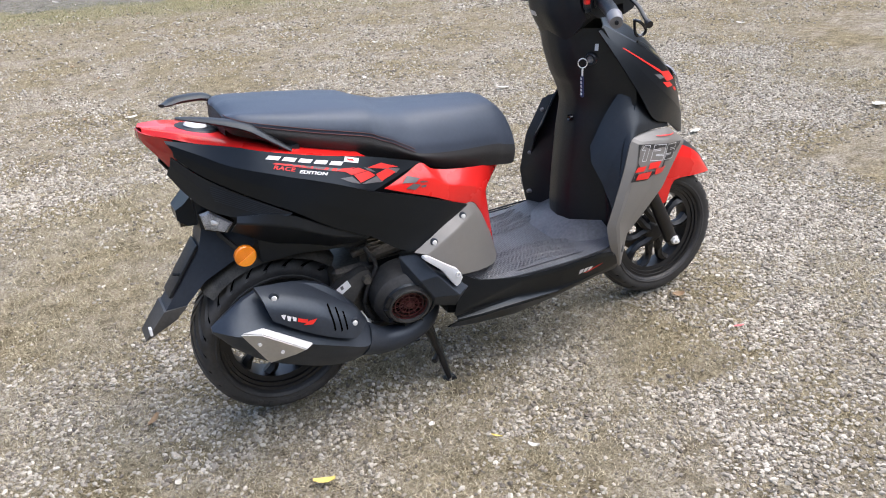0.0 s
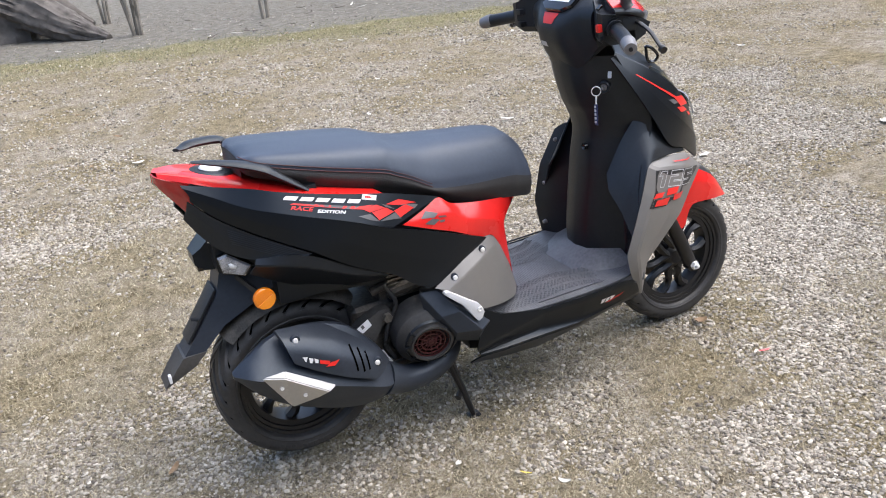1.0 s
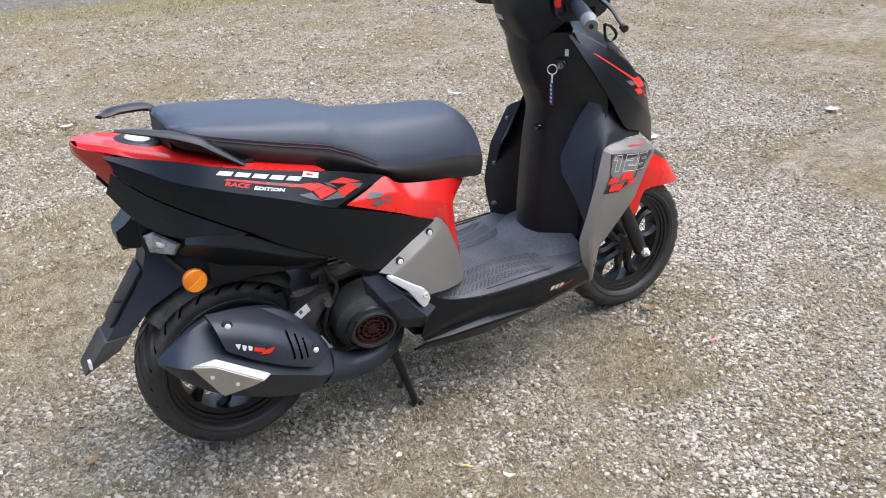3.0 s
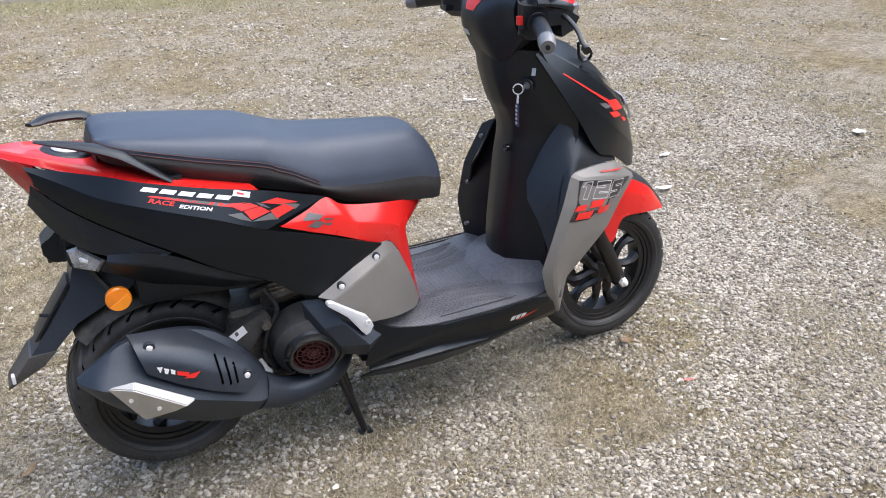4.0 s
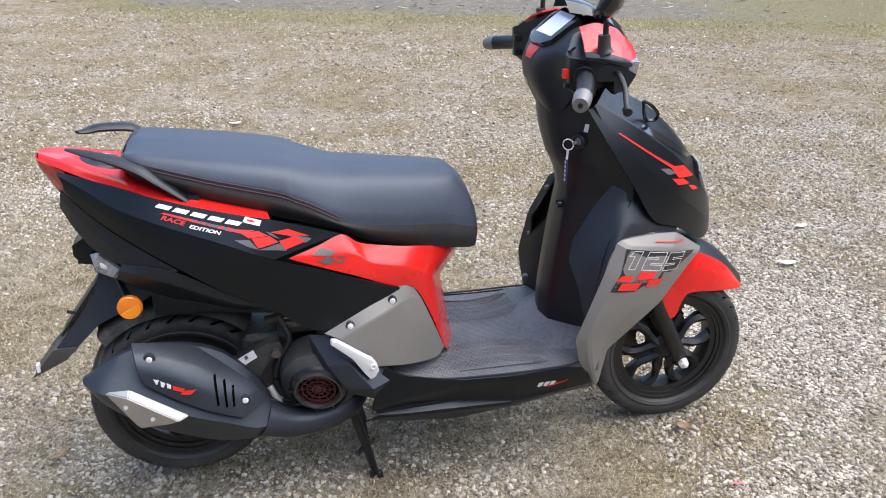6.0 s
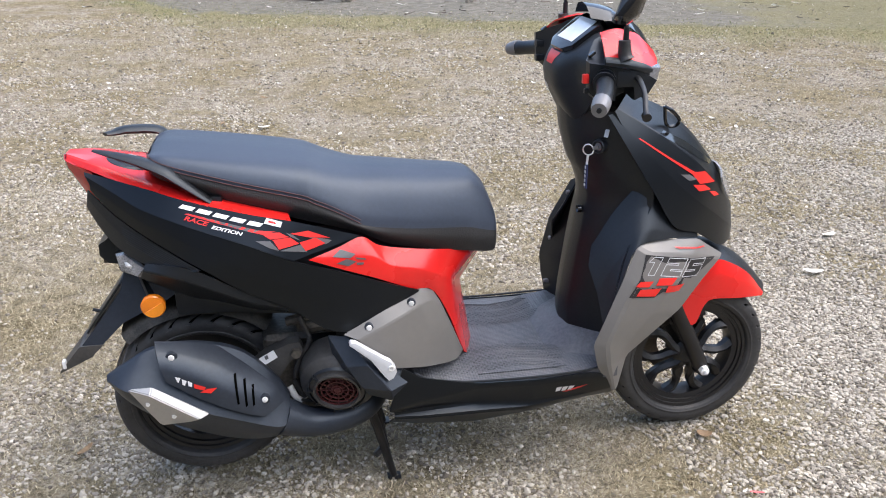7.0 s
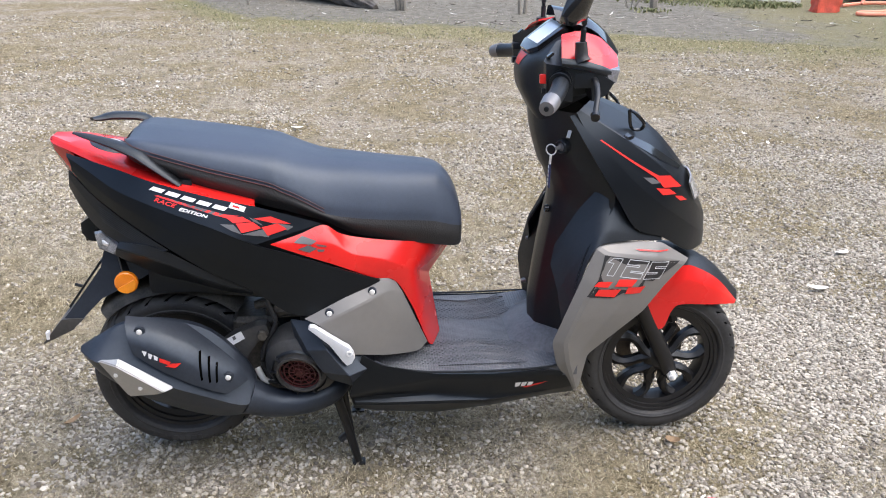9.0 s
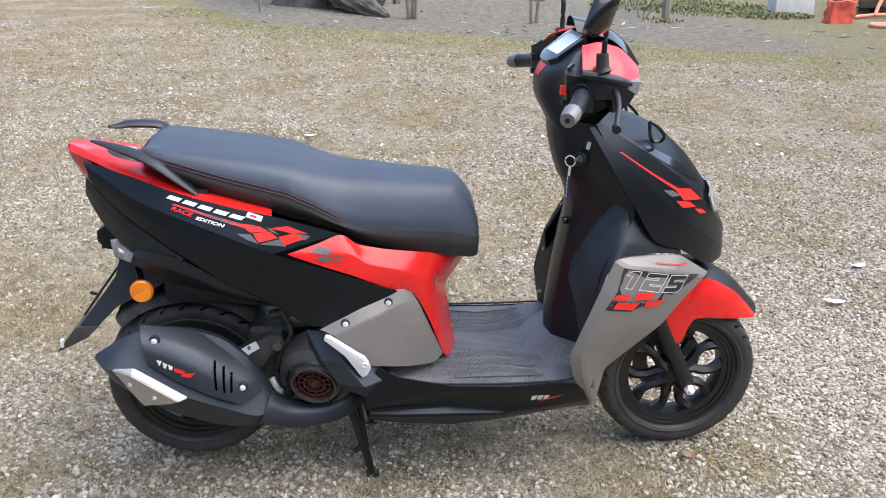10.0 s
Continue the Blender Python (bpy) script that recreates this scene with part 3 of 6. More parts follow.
# front fork and fender
for s in (1, -1):
    leg = part("fork_leg", merged(tube([(1.330, -s * 0.082, 0.205), (1.318, -s * 0.082, 0.235), (1.240, -s * 0.082, 0.395), (1.18, -s * 0.08, 0.52)], [0.019, 0.021, 0.021, 0.02], 16, 3),
                                  tube([(1.345, -s * 0.08, 0.185), (1.325, -s * 0.082, 0.21)], [0.014, 0.02], 12, 2)), ALLOY, scooter, "black telescopic fork leg")
    nut = disc((1.330, 0.207), 0.014, -0.112, 0.012, 6, 0.0)
    part("axle_nut", merged(nut, disc((1.330, 0.207), 0.007, -0.12, 0.02, 12, 0.002)) if s == 1 else moved(merged(nut), Matrix.Diagonal((1, -1, 1, 1))), STEEL, leg, "zinc axle nut")
FENDER = [[(1.227, -0.095, 0.426), (1.254, -0.098, 0.357), (1.291, -0.098, 0.346), (1.311, -0.098, 0.397), (1.337, -0.096, 0.412), (1.417, -0.085, 0.403), (1.496, -0.055, 0.389)],
          [(1.249, -0.098, 0.460), (1.268, -0.100, 0.445), (1.290, -0.100, 0.444), (1.314, -0.100, 0.467), (1.342, -0.098, 0.481), (1.425, -0.085, 0.449), (1.504, -0.045, 0.390)],
          [(1.291, -0.092, 0.492), (1.301, -0.092, 0.500), (1.315, -0.090, 0.509), (1.331, -0.088, 0.517), (1.362, -0.080, 0.511), (1.435, -0.065, 0.467), (1.510, -0.035, 0.389)]]
for s in (1, -1):
    fender = part("front_fender", shell(FENDER if s == 1 else flip(FENDER), 5, 0.004), RED, scooter, "gloss red front fender side")
edge = FENDER[2]
ridge = [(p[0] + 0.012, 0.0, p[2] + 0.018) for p in edge]
part("fender_top", shell([edge, [(p[0] + 0.008, p[1] * 0.5, p[2] + 0.013) for p in edge], ridge, [(p[0] + 0.008, -p[1] * 0.5, p[2] + 0.013) for p in edge], [(p[0], -p[1], p[2]) for p in edge]], 5, 0.006, thick=0), PLASTIC, scooter, "black fender top")

# leg shields
SHIELD = [[(1.096, -0.185, 0.633), (1.110, -0.184, 0.630), (1.242, -0.152, 0.610), (1.331, -0.112, 0.548)],
          [(1.068, -0.203, 0.624), (1.096, -0.214, 0.607), (1.220, -0.184, 0.583), (1.314, -0.138, 0.547)],
          [(1.031, -0.222, 0.547), (1.059, -0.233, 0.537), (1.170, -0.210, 0.526), (1.259, -0.160, 0.500)],
          [(0.994, -0.230, 0.457), (1.021, -0.242, 0.452), (1.112, -0.222, 0.453), (1.203, -0.180, 0.440)],
          [(0.969, -0.230, 0.390), (0.999, -0.242, 0.393), (1.059, -0.222, 0.386), (1.110, -0.195, 0.371)],
          [(0.983, -0.226, 0.329), (1.010, -0.236, 0.334), (1.043, -0.216, 0.333), (1.068, -0.195, 0.333)],
          [(1.038, -0.195, 0.237), (1.044, -0.198, 0.238), (1.049, -0.193, 0.238), (1.055, -0.188, 0.243)]]
for s in (1, -1):
    sh = part("leg_shield", shell(SHIELD if s == 1 else flip(SHIELD), 5, 0.006, straight=True), GREY, scooter, "titanium grey leg shield", sharp=14)
    if s == 1:
        right_shield = sh

# apron behind the leg shields: half outlines from the middle outwards at rising heights
APRON = [(0.315, (0.955, 0.0), (0.965, 0.05), (1.0, 0.10), (1.04, 0.14), (1.02, 0.225)),
         (0.40, (0.952, 0.0), (0.96, 0.05), (1.0, 0.09), (1.045, 0.13), (0.995, 0.228)),
         (0.52, (0.965, 0.0), (0.972, 0.05), (1.005, 0.085), (1.045, 0.125), (1.015, 0.222)),
         (0.62, (0.98, 0.0), (0.985, 0.05), (1.015, 0.085), (1.06, 0.13), (1.05, 0.195)),
         (0.70, (0.99, 0.0), (0.996, 0.045), (1.022, 0.08), (1.075, 0.125), (1.11, 0.165)),
         (0.755, (0.975, 0.0), (0.98, 0.045), (1.0, 0.08), (1.05, 0.125), (1.11, 0.16)),
         (0.785, (0.958, 0.0), (0.964, 0.042), (0.985, 0.08), (1.03, 0.125), (1.09, 0.158)),
         (0.86, (0.936, 0.0), (0.941, 0.04), (0.962, 0.08), (0.997, 0.118), (1.05, 0.15)),
         (0.925, (0.928, 0.0), (0.933, 0.04), (0.95, 0.075), (0.985, 0.115), (1.015, 0.142))]
rows = []
for z, *half in APRON:
    half = [Vector((x, -y, z)) for x, y in half]
    rows.append(half[::-1] + [Vector((p.x, -p.y, p.z)) for p in half[1:]])
cols = [spline(c, 3) for c in zip(*rows)]
cols = [list(c) for c in zip(*[rounded(list(r), 0.005) for r in zip(*cols)])]
apron = part("inner_apron", skin(cols), PLASTIC, scooter, "grained black inner apron with the ignition lock", sharp=24)

WING = [[(0.985, -0.126, 0.600), (1.045, -0.130, 0.700), (1.112, -0.138, 0.762), (1.172, -0.142, 0.708), (1.250, -0.128, 0.655)],
        [(0.972, -0.150, 0.560), (1.028, -0.152, 0.640), (1.098, -0.158, 0.702), (1.156, -0.162, 0.672), (1.243, -0.142, 0.626)],
        [(0.985, -0.186, 0.505), (1.030, -0.192, 0.590), (1.085, -0.192, 0.655), (1.150, -0.176, 0.645), (1.243, -0.146, 0.618)],
        [(0.990, -0.226, 0.440), (1.022, -0.224, 0.530), (1.064, -0.208, 0.620), (1.141, -0.184, 0.628), (1.243, -0.148, 0.612)]]
for s in (1, -1):
    part("apron_side", shell(WING if s == 1 else flip(WING), 5, 0.004), PLASTIC, scooter, "grained black apron flank")

BACKPLATE = [[(1.062, 0.115, 0.690), (1.052, 0.165, 0.675), (1.040, 0.200, 0.655)], [(1.036, 0.110, 0.550), (1.008, 0.170, 0.545), (0.992, 0.224, 0.545)],
             [(1.030, 0.110, 0.450), (0.992, 0.170, 0.440), (0.968, 0.229, 0.430)], [(1.022, 0.110, 0.310), (1.005, 0.170, 0.300), (0.990, 0.222, 0.290)]]
back = part("shield_back", shell(BACKPLATE, 5, 0.008, thick=0.003), PLASTIC, scooter, "grained black back of the leg shield", sharp=24)
for x, y, z in ((1.030, 0.185, 0.625), (0.990, 0.200, 0.49), (0.982, 0.200, 0.36)):
    part("screw", lathe([(0.0001, -0.003), (0.005, -0.002), (0.007, 0.004), (0.007, 0.012)], (x - 0.006, y, z), 12, "x"), ENDCAP, back)

# front cowl
COWL = [[(0.998, -0.142, 0.920), (1.053, -0.166, 0.829), (1.112, -0.176, 0.737), (1.167, -0.175, 0.655), (1.241, -0.150, 0.623), (1.330, -0.100, 0.565), (1.388, -0.040, 0.554), (1.410, 0.000, 0.544)],
        [(1.010, -0.138, 0.921), (1.084, -0.158, 0.842), (1.158, -0.165, 0.767), (1.229, -0.155, 0.707), (1.286, -0.125, 0.666), (1.348, -0.080, 0.619), (1.394, -0.030, 0.587), (1.410, 0.000, 0.575)],
        [(1.026, -0.125, 0.930), (1.122, -0.142, 0.872), (1.200, -0.136, 0.818), (1.265, -0.115, 0.763), (1.316, -0.085, 0.716), (1.364, -0.045, 0.665), (1.394, -0.015, 0.626), (1.405, -0.000, 0.617)],
        [(1.078, -0.040, 0.940), (1.163, -0.045, 0.896), (1.246, -0.045, 0.836), (1.307, -0.040, 0.767), (1.342, -0.030, 0.720), (1.377, -0.020, 0.666), (1.397, -0.010, 0.634), (1.404, 0.000, 0.622)],
        [(1.097, 0.000, 0.935), (1.187, 0.000, 0.897), (1.269, -0.000, 0.832), (1.328, 0.000, 0.762), (1.360, 0.000, 0.714), (1.386, 0.000, 0.665), (1.401, 0.000, 0.633), (1.404, 0.000, 0.625)]]
for s in (1, -1):
    cw = part("front_cowl", shell(COWL if s == 1 else flip(COWL), 5, 0.0018), BLACK, scooter, "matte black front cowl with red stripe prints", sharp=16)
    if s == 1:
        right_cowl = cw

# floorboard and its skirts
deck = part("floorboard", slab([(0.50, 0.30), (0.56, 0.315), (0.90, 0.312), (1.0, 0.325), (1.04, 0.34), (1.04, 0.29), (0.5, 0.28)], -0.216, 0.216, 0.004), TREADED, scooter, "dusty dark grey ribbed rubber floorboard")
SKIRT = [[(0.515, -0.222, 0.372), (0.560, -0.224, 0.343), (0.690, -0.226, 0.315), (0.830, -0.228, 0.310), (0.960, -0.226, 0.313), (1.020, -0.212, 0.298)],
         [(0.480, -0.226, 0.262), (0.563, -0.229, 0.284), (0.688, -0.227, 0.304), (0.828, -0.229, 0.298), (0.960, -0.226, 0.300), (1.028, -0.211, 0.284)],
         [(0.495, -0.208, 0.246), (0.564, -0.205, 0.247), (0.695, -0.200, 0.248), (0.834, -0.202, 0.236), (0.968, -0.202, 0.243), (1.031, -0.201, 0.252)],
         [(0.495, -0.219, 0.235), (0.563, -0.224, 0.234), (0.693, -0.221, 0.230), (0.822, -0.209, 0.220), (0.969, -0.198, 0.235), (1.034, -0.197, 0.244)],
         [(0.488, -0.160, 0.189), (0.565, -0.160, 0.176), (0.700, -0.160, 0.165), (0.843, -0.160, 0.179), (0.979, -0.160, 0.202), (1.047, -0.170, 0.216)]]
LIP = [(0.545, -0.219, 0.352), (0.575, -0.221, 0.338), (0.64, -0.2225, 0.324), (0.70, -0.2235, 0.319), (0.83, -0.2245, 0.3165), (0.95, -0.223, 0.319), (1.0, -0.214, 0.322)]
for s in (1, -1):
    sk = part("floor_skirt", shell(SKIRT if s == 1 else flip(SKIRT), 5, 0.006, straight=True), BLACK, scooter, "matte black floor skirt", sharp=38)
    part("floor_lip", tube([(x, s * y, z) for x, y, z in LIP], 0.003, 8, 4), PLASTIC, sk, "raised black edge round the floorboard")
    if s == 1:
        right_skirt = sk
part("belly", slab([(0.5, 0.29), (1.04, 0.3), (1.06, 0.26), (0.9, 0.22), (0.6, 0.19), (0.5, 0.22)], -0.14, 0.14, 0.01), PLASTIC, scooter)

# pillion pegs
BRACKET = [(0.350, -0.192, 0.459), (0.397, -0.200, 0.456), (0.436, -0.243, 0.400), (0.388, -0.230, 0.394), (0.484, -0.258, 0.338), (0.422, -0.236, 0.339), (0.478, -0.240, 0.362), (0.547, -0.208, 0.335), (0.507, -0.200, 0.374), (0.438, -0.190, 0.291), (0.366, -0.190, 0.359), (0.492, -0.212, 0.283)]
PEG = [(0.394, -0.245, 0.461), (0.398, -0.245, 0.467), (0.409, -0.245, 0.465), (0.469, -0.245, 0.420), (0.486, -0.245, 0.409), (0.495, -0.245, 0.395), (0.499, -0.245, 0.382), (0.491, -0.245, 0.367), (0.480, -0.245, 0.361), (0.470, -0.245, 0.373), (0.441, -0.245, 0.418)]
for s in (1, -1):
    bm = bmesh.new()
    vs = [bm.verts.new((x, s * y, z)) for x, y, z in BRACKET]
    for f in ((0, 1, 2, 3), (3, 2, 4, 5), (2, 6, 7, 4), (1, 8, 7, 6, 2), (3, 5, 9, 10), (5, 4, 11, 9), (0, 3, 10), (4, 7, 11)):
        bm.faces.new([vs[i] for i in f])
    bmesh.ops.recalc_face_normals(bm, faces=bm.faces)
    bmesh.ops.bevel(bm, geom=[e for e in bm.edges if not e.is_boundary], offset=0.0015, segments=1, affect="EDGES")
    bmesh.ops.solidify(bm, geom=bm.faces[:], thickness=0.005)
    br = part("peg_bracket", bm, SHEEN, scooter, "angular black peg bracket", sharp=12)
    part("bracket_core", slab([(0.370, -0.200, 0.445), (0.427, -0.200, 0.428), (0.544, -0.200, 0.336), (0.497, -0.200, 0.298), (0.439, -0.200, 0.316)], -s * 0.14, -s * 0.196, 0.004), PLASTIC, br)
    part("bracket_screw", disc((0.497, 0.374), 0.006, -0.212, 0.008, 12) if s == 1 else disc((0.497, 0.374), 0.006, 0.212, 0.008, 12), GLOSS, br)
    peg = part("pillion_peg", slab(PEG, -s * 0.232, -s * 0.252, 0.005, 2), LIGHTGREY, br, "folded pale grey pillion footpeg", sharp=20)
    part("peg_rivet", disc((0.486, 0.394), 0.0075, -0.2545, 0.004, 16, inner=0.004) if s == 1 else moved(disc((0.486, 0.394), 0.0075, -0.2545, 0.004, 16, inner=0.004), Matrix.Diagonal((1, -1, 1, 1))), STEEL, peg, "steel pivot end")

# engine, exhaust and stand
eng = part("engine_case", merged(box((0.20, 0.46), (-0.1, 0.12), (0.205, 0.42), 0.03, 3), box((0.28, 0.42), (-0.09, 0.09), (0.36, 0.52), 0.02)), ENGINE, scooter, "grimy cast engine case")
FAN_AT = pose(0.365, -0.196, 0.318, 14, 0, -10)
shroud = part("fan_shroud", moved(lathe([(0.092, 0.085), (0.094, 0.05), (0.088, 0.02), (0.07, 0.004), (0.055, -0.004), (0.055, -0.012), (0.05, -0.012), (0.049, 0.012)], (0, 0, 0), 40), FAN_AT), CASTING, eng, "dusty black cooling fan shroud")
part("shroud_rim", moved(merged(lathe([(0.062, 0.004), (0.066, -0.004), (0.07, 0.006)], (0, 0, 0), 40), *[box((0.05, 0.07), (-0.008, 0.006), (-0.0015, 0.0015), 0, 1, m=pose(0, 0, 0, 0, a_, 0)) for a_ in (60, 100, 140, 180, 220)]), FAN_AT), PLASTIC, shroud)
grille = [lathe([(r - 0.0016, 0.0), (r + 0.0016, 0.0), (r + 0.0016, -0.003), (r - 0.0016, -0.003), (r - 0.0016, 0.0)], (0, 0, 0), 32) for r in (0.013, 0.026, 0.038, 0.0475)]
for k in range(12):
    a = radians(30 * k)
    grille.append(tube([(0.01 * math.cos(a), -0.0015, 0.01 * math.sin(a)), (0.049 * math.cos(a), -0.0015, 0.049 * math.sin(a))], 0.0014, 6, 2))
grille.append(disc((0, 0), 0.009, -0.004, 0.006, 16))
part("fan_grille", moved(merged(*grille), FAN_AT), FAN, eng, "dark red fan grille")
blades_ = [disc((0, 0), 0.02, 0.012, 0.01, 20)]
for k in range(14):
    blades_.append(box((0.018, 0.046), (0.014, 0.024), (-0.001, 0.001), 0, 1, m=pose(0, 0, 0, 0, 360 / 14 * k, 0) @ pose(0, 0, 0, 35, 0, 0)))
part("cooling_fan", moved(merged(*blades_), FAN_AT), FAN, eng, "dark red fan blades")
part("fan_back", moved(disc((0, 0), 0.05, 0.026, 0.006, 24), FAN_AT), RECESS_SHADE, eng)
arm = part("swing_arm", slab([(0.10, 0.31), (0.143, 0.345), (0.207, 0.394), (0.26, 0.416), (0.287, 0.418), (0.296, 0.392), (0.262, 0.368), (0.222, 0.31), (0.184, 0.262), (0.10, 0.22), (0.04, 0.22), (0.04, 0.28)], -0.10, -0.136, 0.007), CASTING, scooter, "black right-hand swing arm")
part("arm_bolt", disc((0.277, 0.393), 0.013, -0.149, 0.014, 6), ENGINE, arm)
sticker = part("sticker", slab([(0.183, -0.137, 0.380), (0.226, -0.137, 0.403), (0.234, -0.137, 0.384), (0.189, -0.137, 0.358)], -0.1374, -0.135, 0), WHITE, arm, "white barcode sticker")
part("bar_code", slab([(0.204, -0.138, 0.389), (0.211, -0.138, 0.393), (0.214, -0.138, 0.384), (0.207, -0.138, 0.380)], -0.1382, -0.1374, 0), PRINTGREY, sticker)
muff = []
for x, zb, zr, zt, yr, yi in ((-0.134, 0.386, 0.396, 0.404, -0.188, -0.172), (-0.09, 0.335, 0.392, 0.432, -0.236, -0.15), (-0.02, 0.272, 0.365, 0.462, -0.245, -0.125), (0.08, 0.222, 0.32, 0.456, -0.247, -0.115), (0.16, 0.195, 0.282, 0.424, -0.236, -0.115), (0.225, 0.195, 0.25, 0.352, -0.222, -0.12), (0.255, 0.213, 0.25, 0.30, -0.205, -0.135)):
    d = yi - yr
    muff.append([(x, yr, zr), (x, yr + 0.35 * d, zr + 0.58 * (zt - zr)), (x, yr + 0.68 * d, zt), (x, yi, zt - 0.12 * (zt - zb)), (x, yi, zb + 0.12 * (zt - zb)), (x, yr + 0.45 * d, zb), (x, yr + 0.17 * d, (zb + zr) / 2)])
cols = [spline(c, 3) for c in zip(*muff)]
rings = [rounded(list(r) + [r[0]], 0.008)[:-1] for r in zip(*cols)]
muffler = part("muffler", frustum(rings), SHEEN, scooter, "matte black muffler")
COVER = [[(-0.022, -0.190, 0.482), (0.040, -0.180, 0.470), (0.103, -0.165, 0.448), (0.167, -0.178, 0.397), (0.228, -0.196, 0.345), (0.243, -0.197, 0.305)],
         [(-0.016, -0.222, 0.470), (0.046, -0.222, 0.452), (0.106, -0.218, 0.425), (0.167, -0.220, 0.378), (0.217, -0.218, 0.338), (0.232, -0.212, 0.302)],
         [(-0.010, -0.240, 0.443), (0.050, -0.246, 0.418), (0.112, -0.248, 0.385), (0.165, -0.242, 0.345), (0.207, -0.232, 0.318), (0.216, -0.226, 0.298)],
         [(-0.001, -0.242, 0.408), (0.057, -0.250, 0.368), (0.118, -0.248, 0.330), (0.160, -0.243, 0.308), (0.190, -0.237, 0.294), (0.196, -0.235, 0.291)]]
cover = part("heat_shield", shell(COVER, 5, 0.009, thick=0.008, straight=True), SHEEN, muffler, "faceted satin black heat shield", sharp=22)
cover_tree = tree_of(cover)
for x, z in ((0.014, 0.457), (0.202, 0.332)):
    y = cover_tree.ray_cast(Vector((x, -0.6, z)), Vector((0, 1, 0)))[0].y
    part("washer", disc((x, z), 0.0125, y - 0.002, 0.008, 20), SHEEN, cover)
    part("screw", disc((x, z), 0.0068, y - 0.005, 0.008, 16, 0.001), STEEL, cover, "bright steel screw")
pbm = bmesh.new()
TRIM = [(-0.082, -0.244, 0.399), (-0.030, -0.253, 0.405), (0.083, -0.258, 0.327), (-0.034, -0.265, 0.392), (0.062, -0.268, 0.322), (0.045, -0.251, 0.308), (-0.024, -0.238, 0.298)]
tv = [pbm.verts.new(p) for p in TRIM]
for f in ((0, 3, 1), (1, 3, 4, 2), (0, 6, 3), (3, 6, 5, 4), (4, 5, 2)):
    pbm.faces.new([tv[i] for i in f])
bmesh.ops.recalc_face_normals(pbm, faces=pbm.faces)
bmesh.ops.bevel(pbm, geom=[e for e in pbm.edges if not e.is_boundary], offset=0.0022, segments=2, affect="EDGES")
bmesh.ops.solidify(pbm, geom=pbm.faces[:], thickness=0.003)
plate = part("silver_plate", pbm, SILVER, muffler, "slim folded silver muffler trim plate", sharp=25)
for px in [(-0.043, -0.2485, 0.363), (0.007, -0.2485, 0.326)]:
    part("screw", disc((px[0], px[2]), 0.005, px[1] - 0.0055, 0.010, 12), STEEL, plate)
part("exhaust_pipe", tube([(0.235, -0.17, 0.245), (0.30, -0.16, 0.215), (0.38, -0.145, 0.21), (0.44, -0.12, 0.225), (0.48, -0.08, 0.27)], [0.045, 0.036, 0.033, 0.033, 0.03], 20, 6), SHEEN, scooter, "matte black exhaust header")
for s in (1, -1):
    part("centre_stand", merged(tube([(0.445, -s * 0.105, 0.20), (0.475, -s * 0.115, 0.09), (0.498, -s * 0.125, 0.0)], [0.017, 0.015, 0.012], 10, 3, 0.7), tube([(0.465, -s * 0.075, 0.2), (0.478, -s * 0.1, 0.1), (0.49, -s * 0.12, 0.03)], 0.008, 8, 2), tube([(0.452, -s * 0.13, 0.075), (0.47, -s * 0.115, 0.082)], 0.009, 8, 2),
                                box((0.48, 0.515), (-s * 0.125 - 0.015, -s * 0.125 + 0.015), (-0.008, 0.004), 0.003)), ALLOY, scooter, "black centre stand leg on the gravel")
part("stand_bar", tube([(0.455, -0.11, 0.155), (0.455, 0.11, 0.155)], 0.011, 10, 2), ALLOY, scooter)

# handlebar, dashboard and mirrors
HEAD = [(0.0, ((0.945, 0.885), (0.902, 0.962), (0.895, 1.0), (0.907, 1.034), (0.985, 1.095), (1.06, 1.10), (1.115, 1.05), (1.075, 0.95))),
        (0.05, ((0.945, 0.888), (0.906, 0.962), (0.9, 1.002), (0.913, 1.036), (0.985, 1.093), (1.06, 1.095), (1.11, 1.045), (1.07, 0.95))),
        (0.092, ((0.957, 0.91), (0.934, 0.975), (0.928, 1.03), (0.94, 1.055), (0.985, 1.085), (1.05, 1.085), (1.095, 1.04), (1.05, 0.96))),
        (0.135, ((0.965, 0.955), (0.945, 0.99), (0.942, 1.035), (0.955, 1.055), (0.985, 1.07), (1.04, 1.07), (1.075, 1.03), (1.04, 0.97)))]
rings = [[Vector((x, -y, z)) for x, z in ring] for y, ring in HEAD[::-1]] + [[Vector((x, y, z)) for x, z in ring] for y, ring in HEAD[1:]]
cols = [spline(c, 3) for c in zip(*rings)]
rings = [rounded(list(r) + [r[0]], 0.008)[:-1] for r in zip(*cols)]
head = part("handlebar_cover", frustum(rings), PLASTIC, scooter, "black handlebar cover")
REDBAR = [[(0.972, 0.125, 1.098), (1.01, 0.122, 1.106), (1.06, 0.118, 1.092), (1.105, 0.108, 1.052)],
          [(0.962, 0.175, 1.082), (1.005, 0.172, 1.085), (1.055, 0.165, 1.068), (1.098, 0.148, 1.04)],
          [(0.953, 0.222, 1.056), (0.998, 0.22, 1.05), (1.045, 0.212, 1.036), (1.085, 0.185, 1.02)],
          [(0.954, 0.22, 1.046), (0.998, 0.218, 1.04), (1.044, 0.21, 1.026), (1.082, 0.18, 1.01)]]
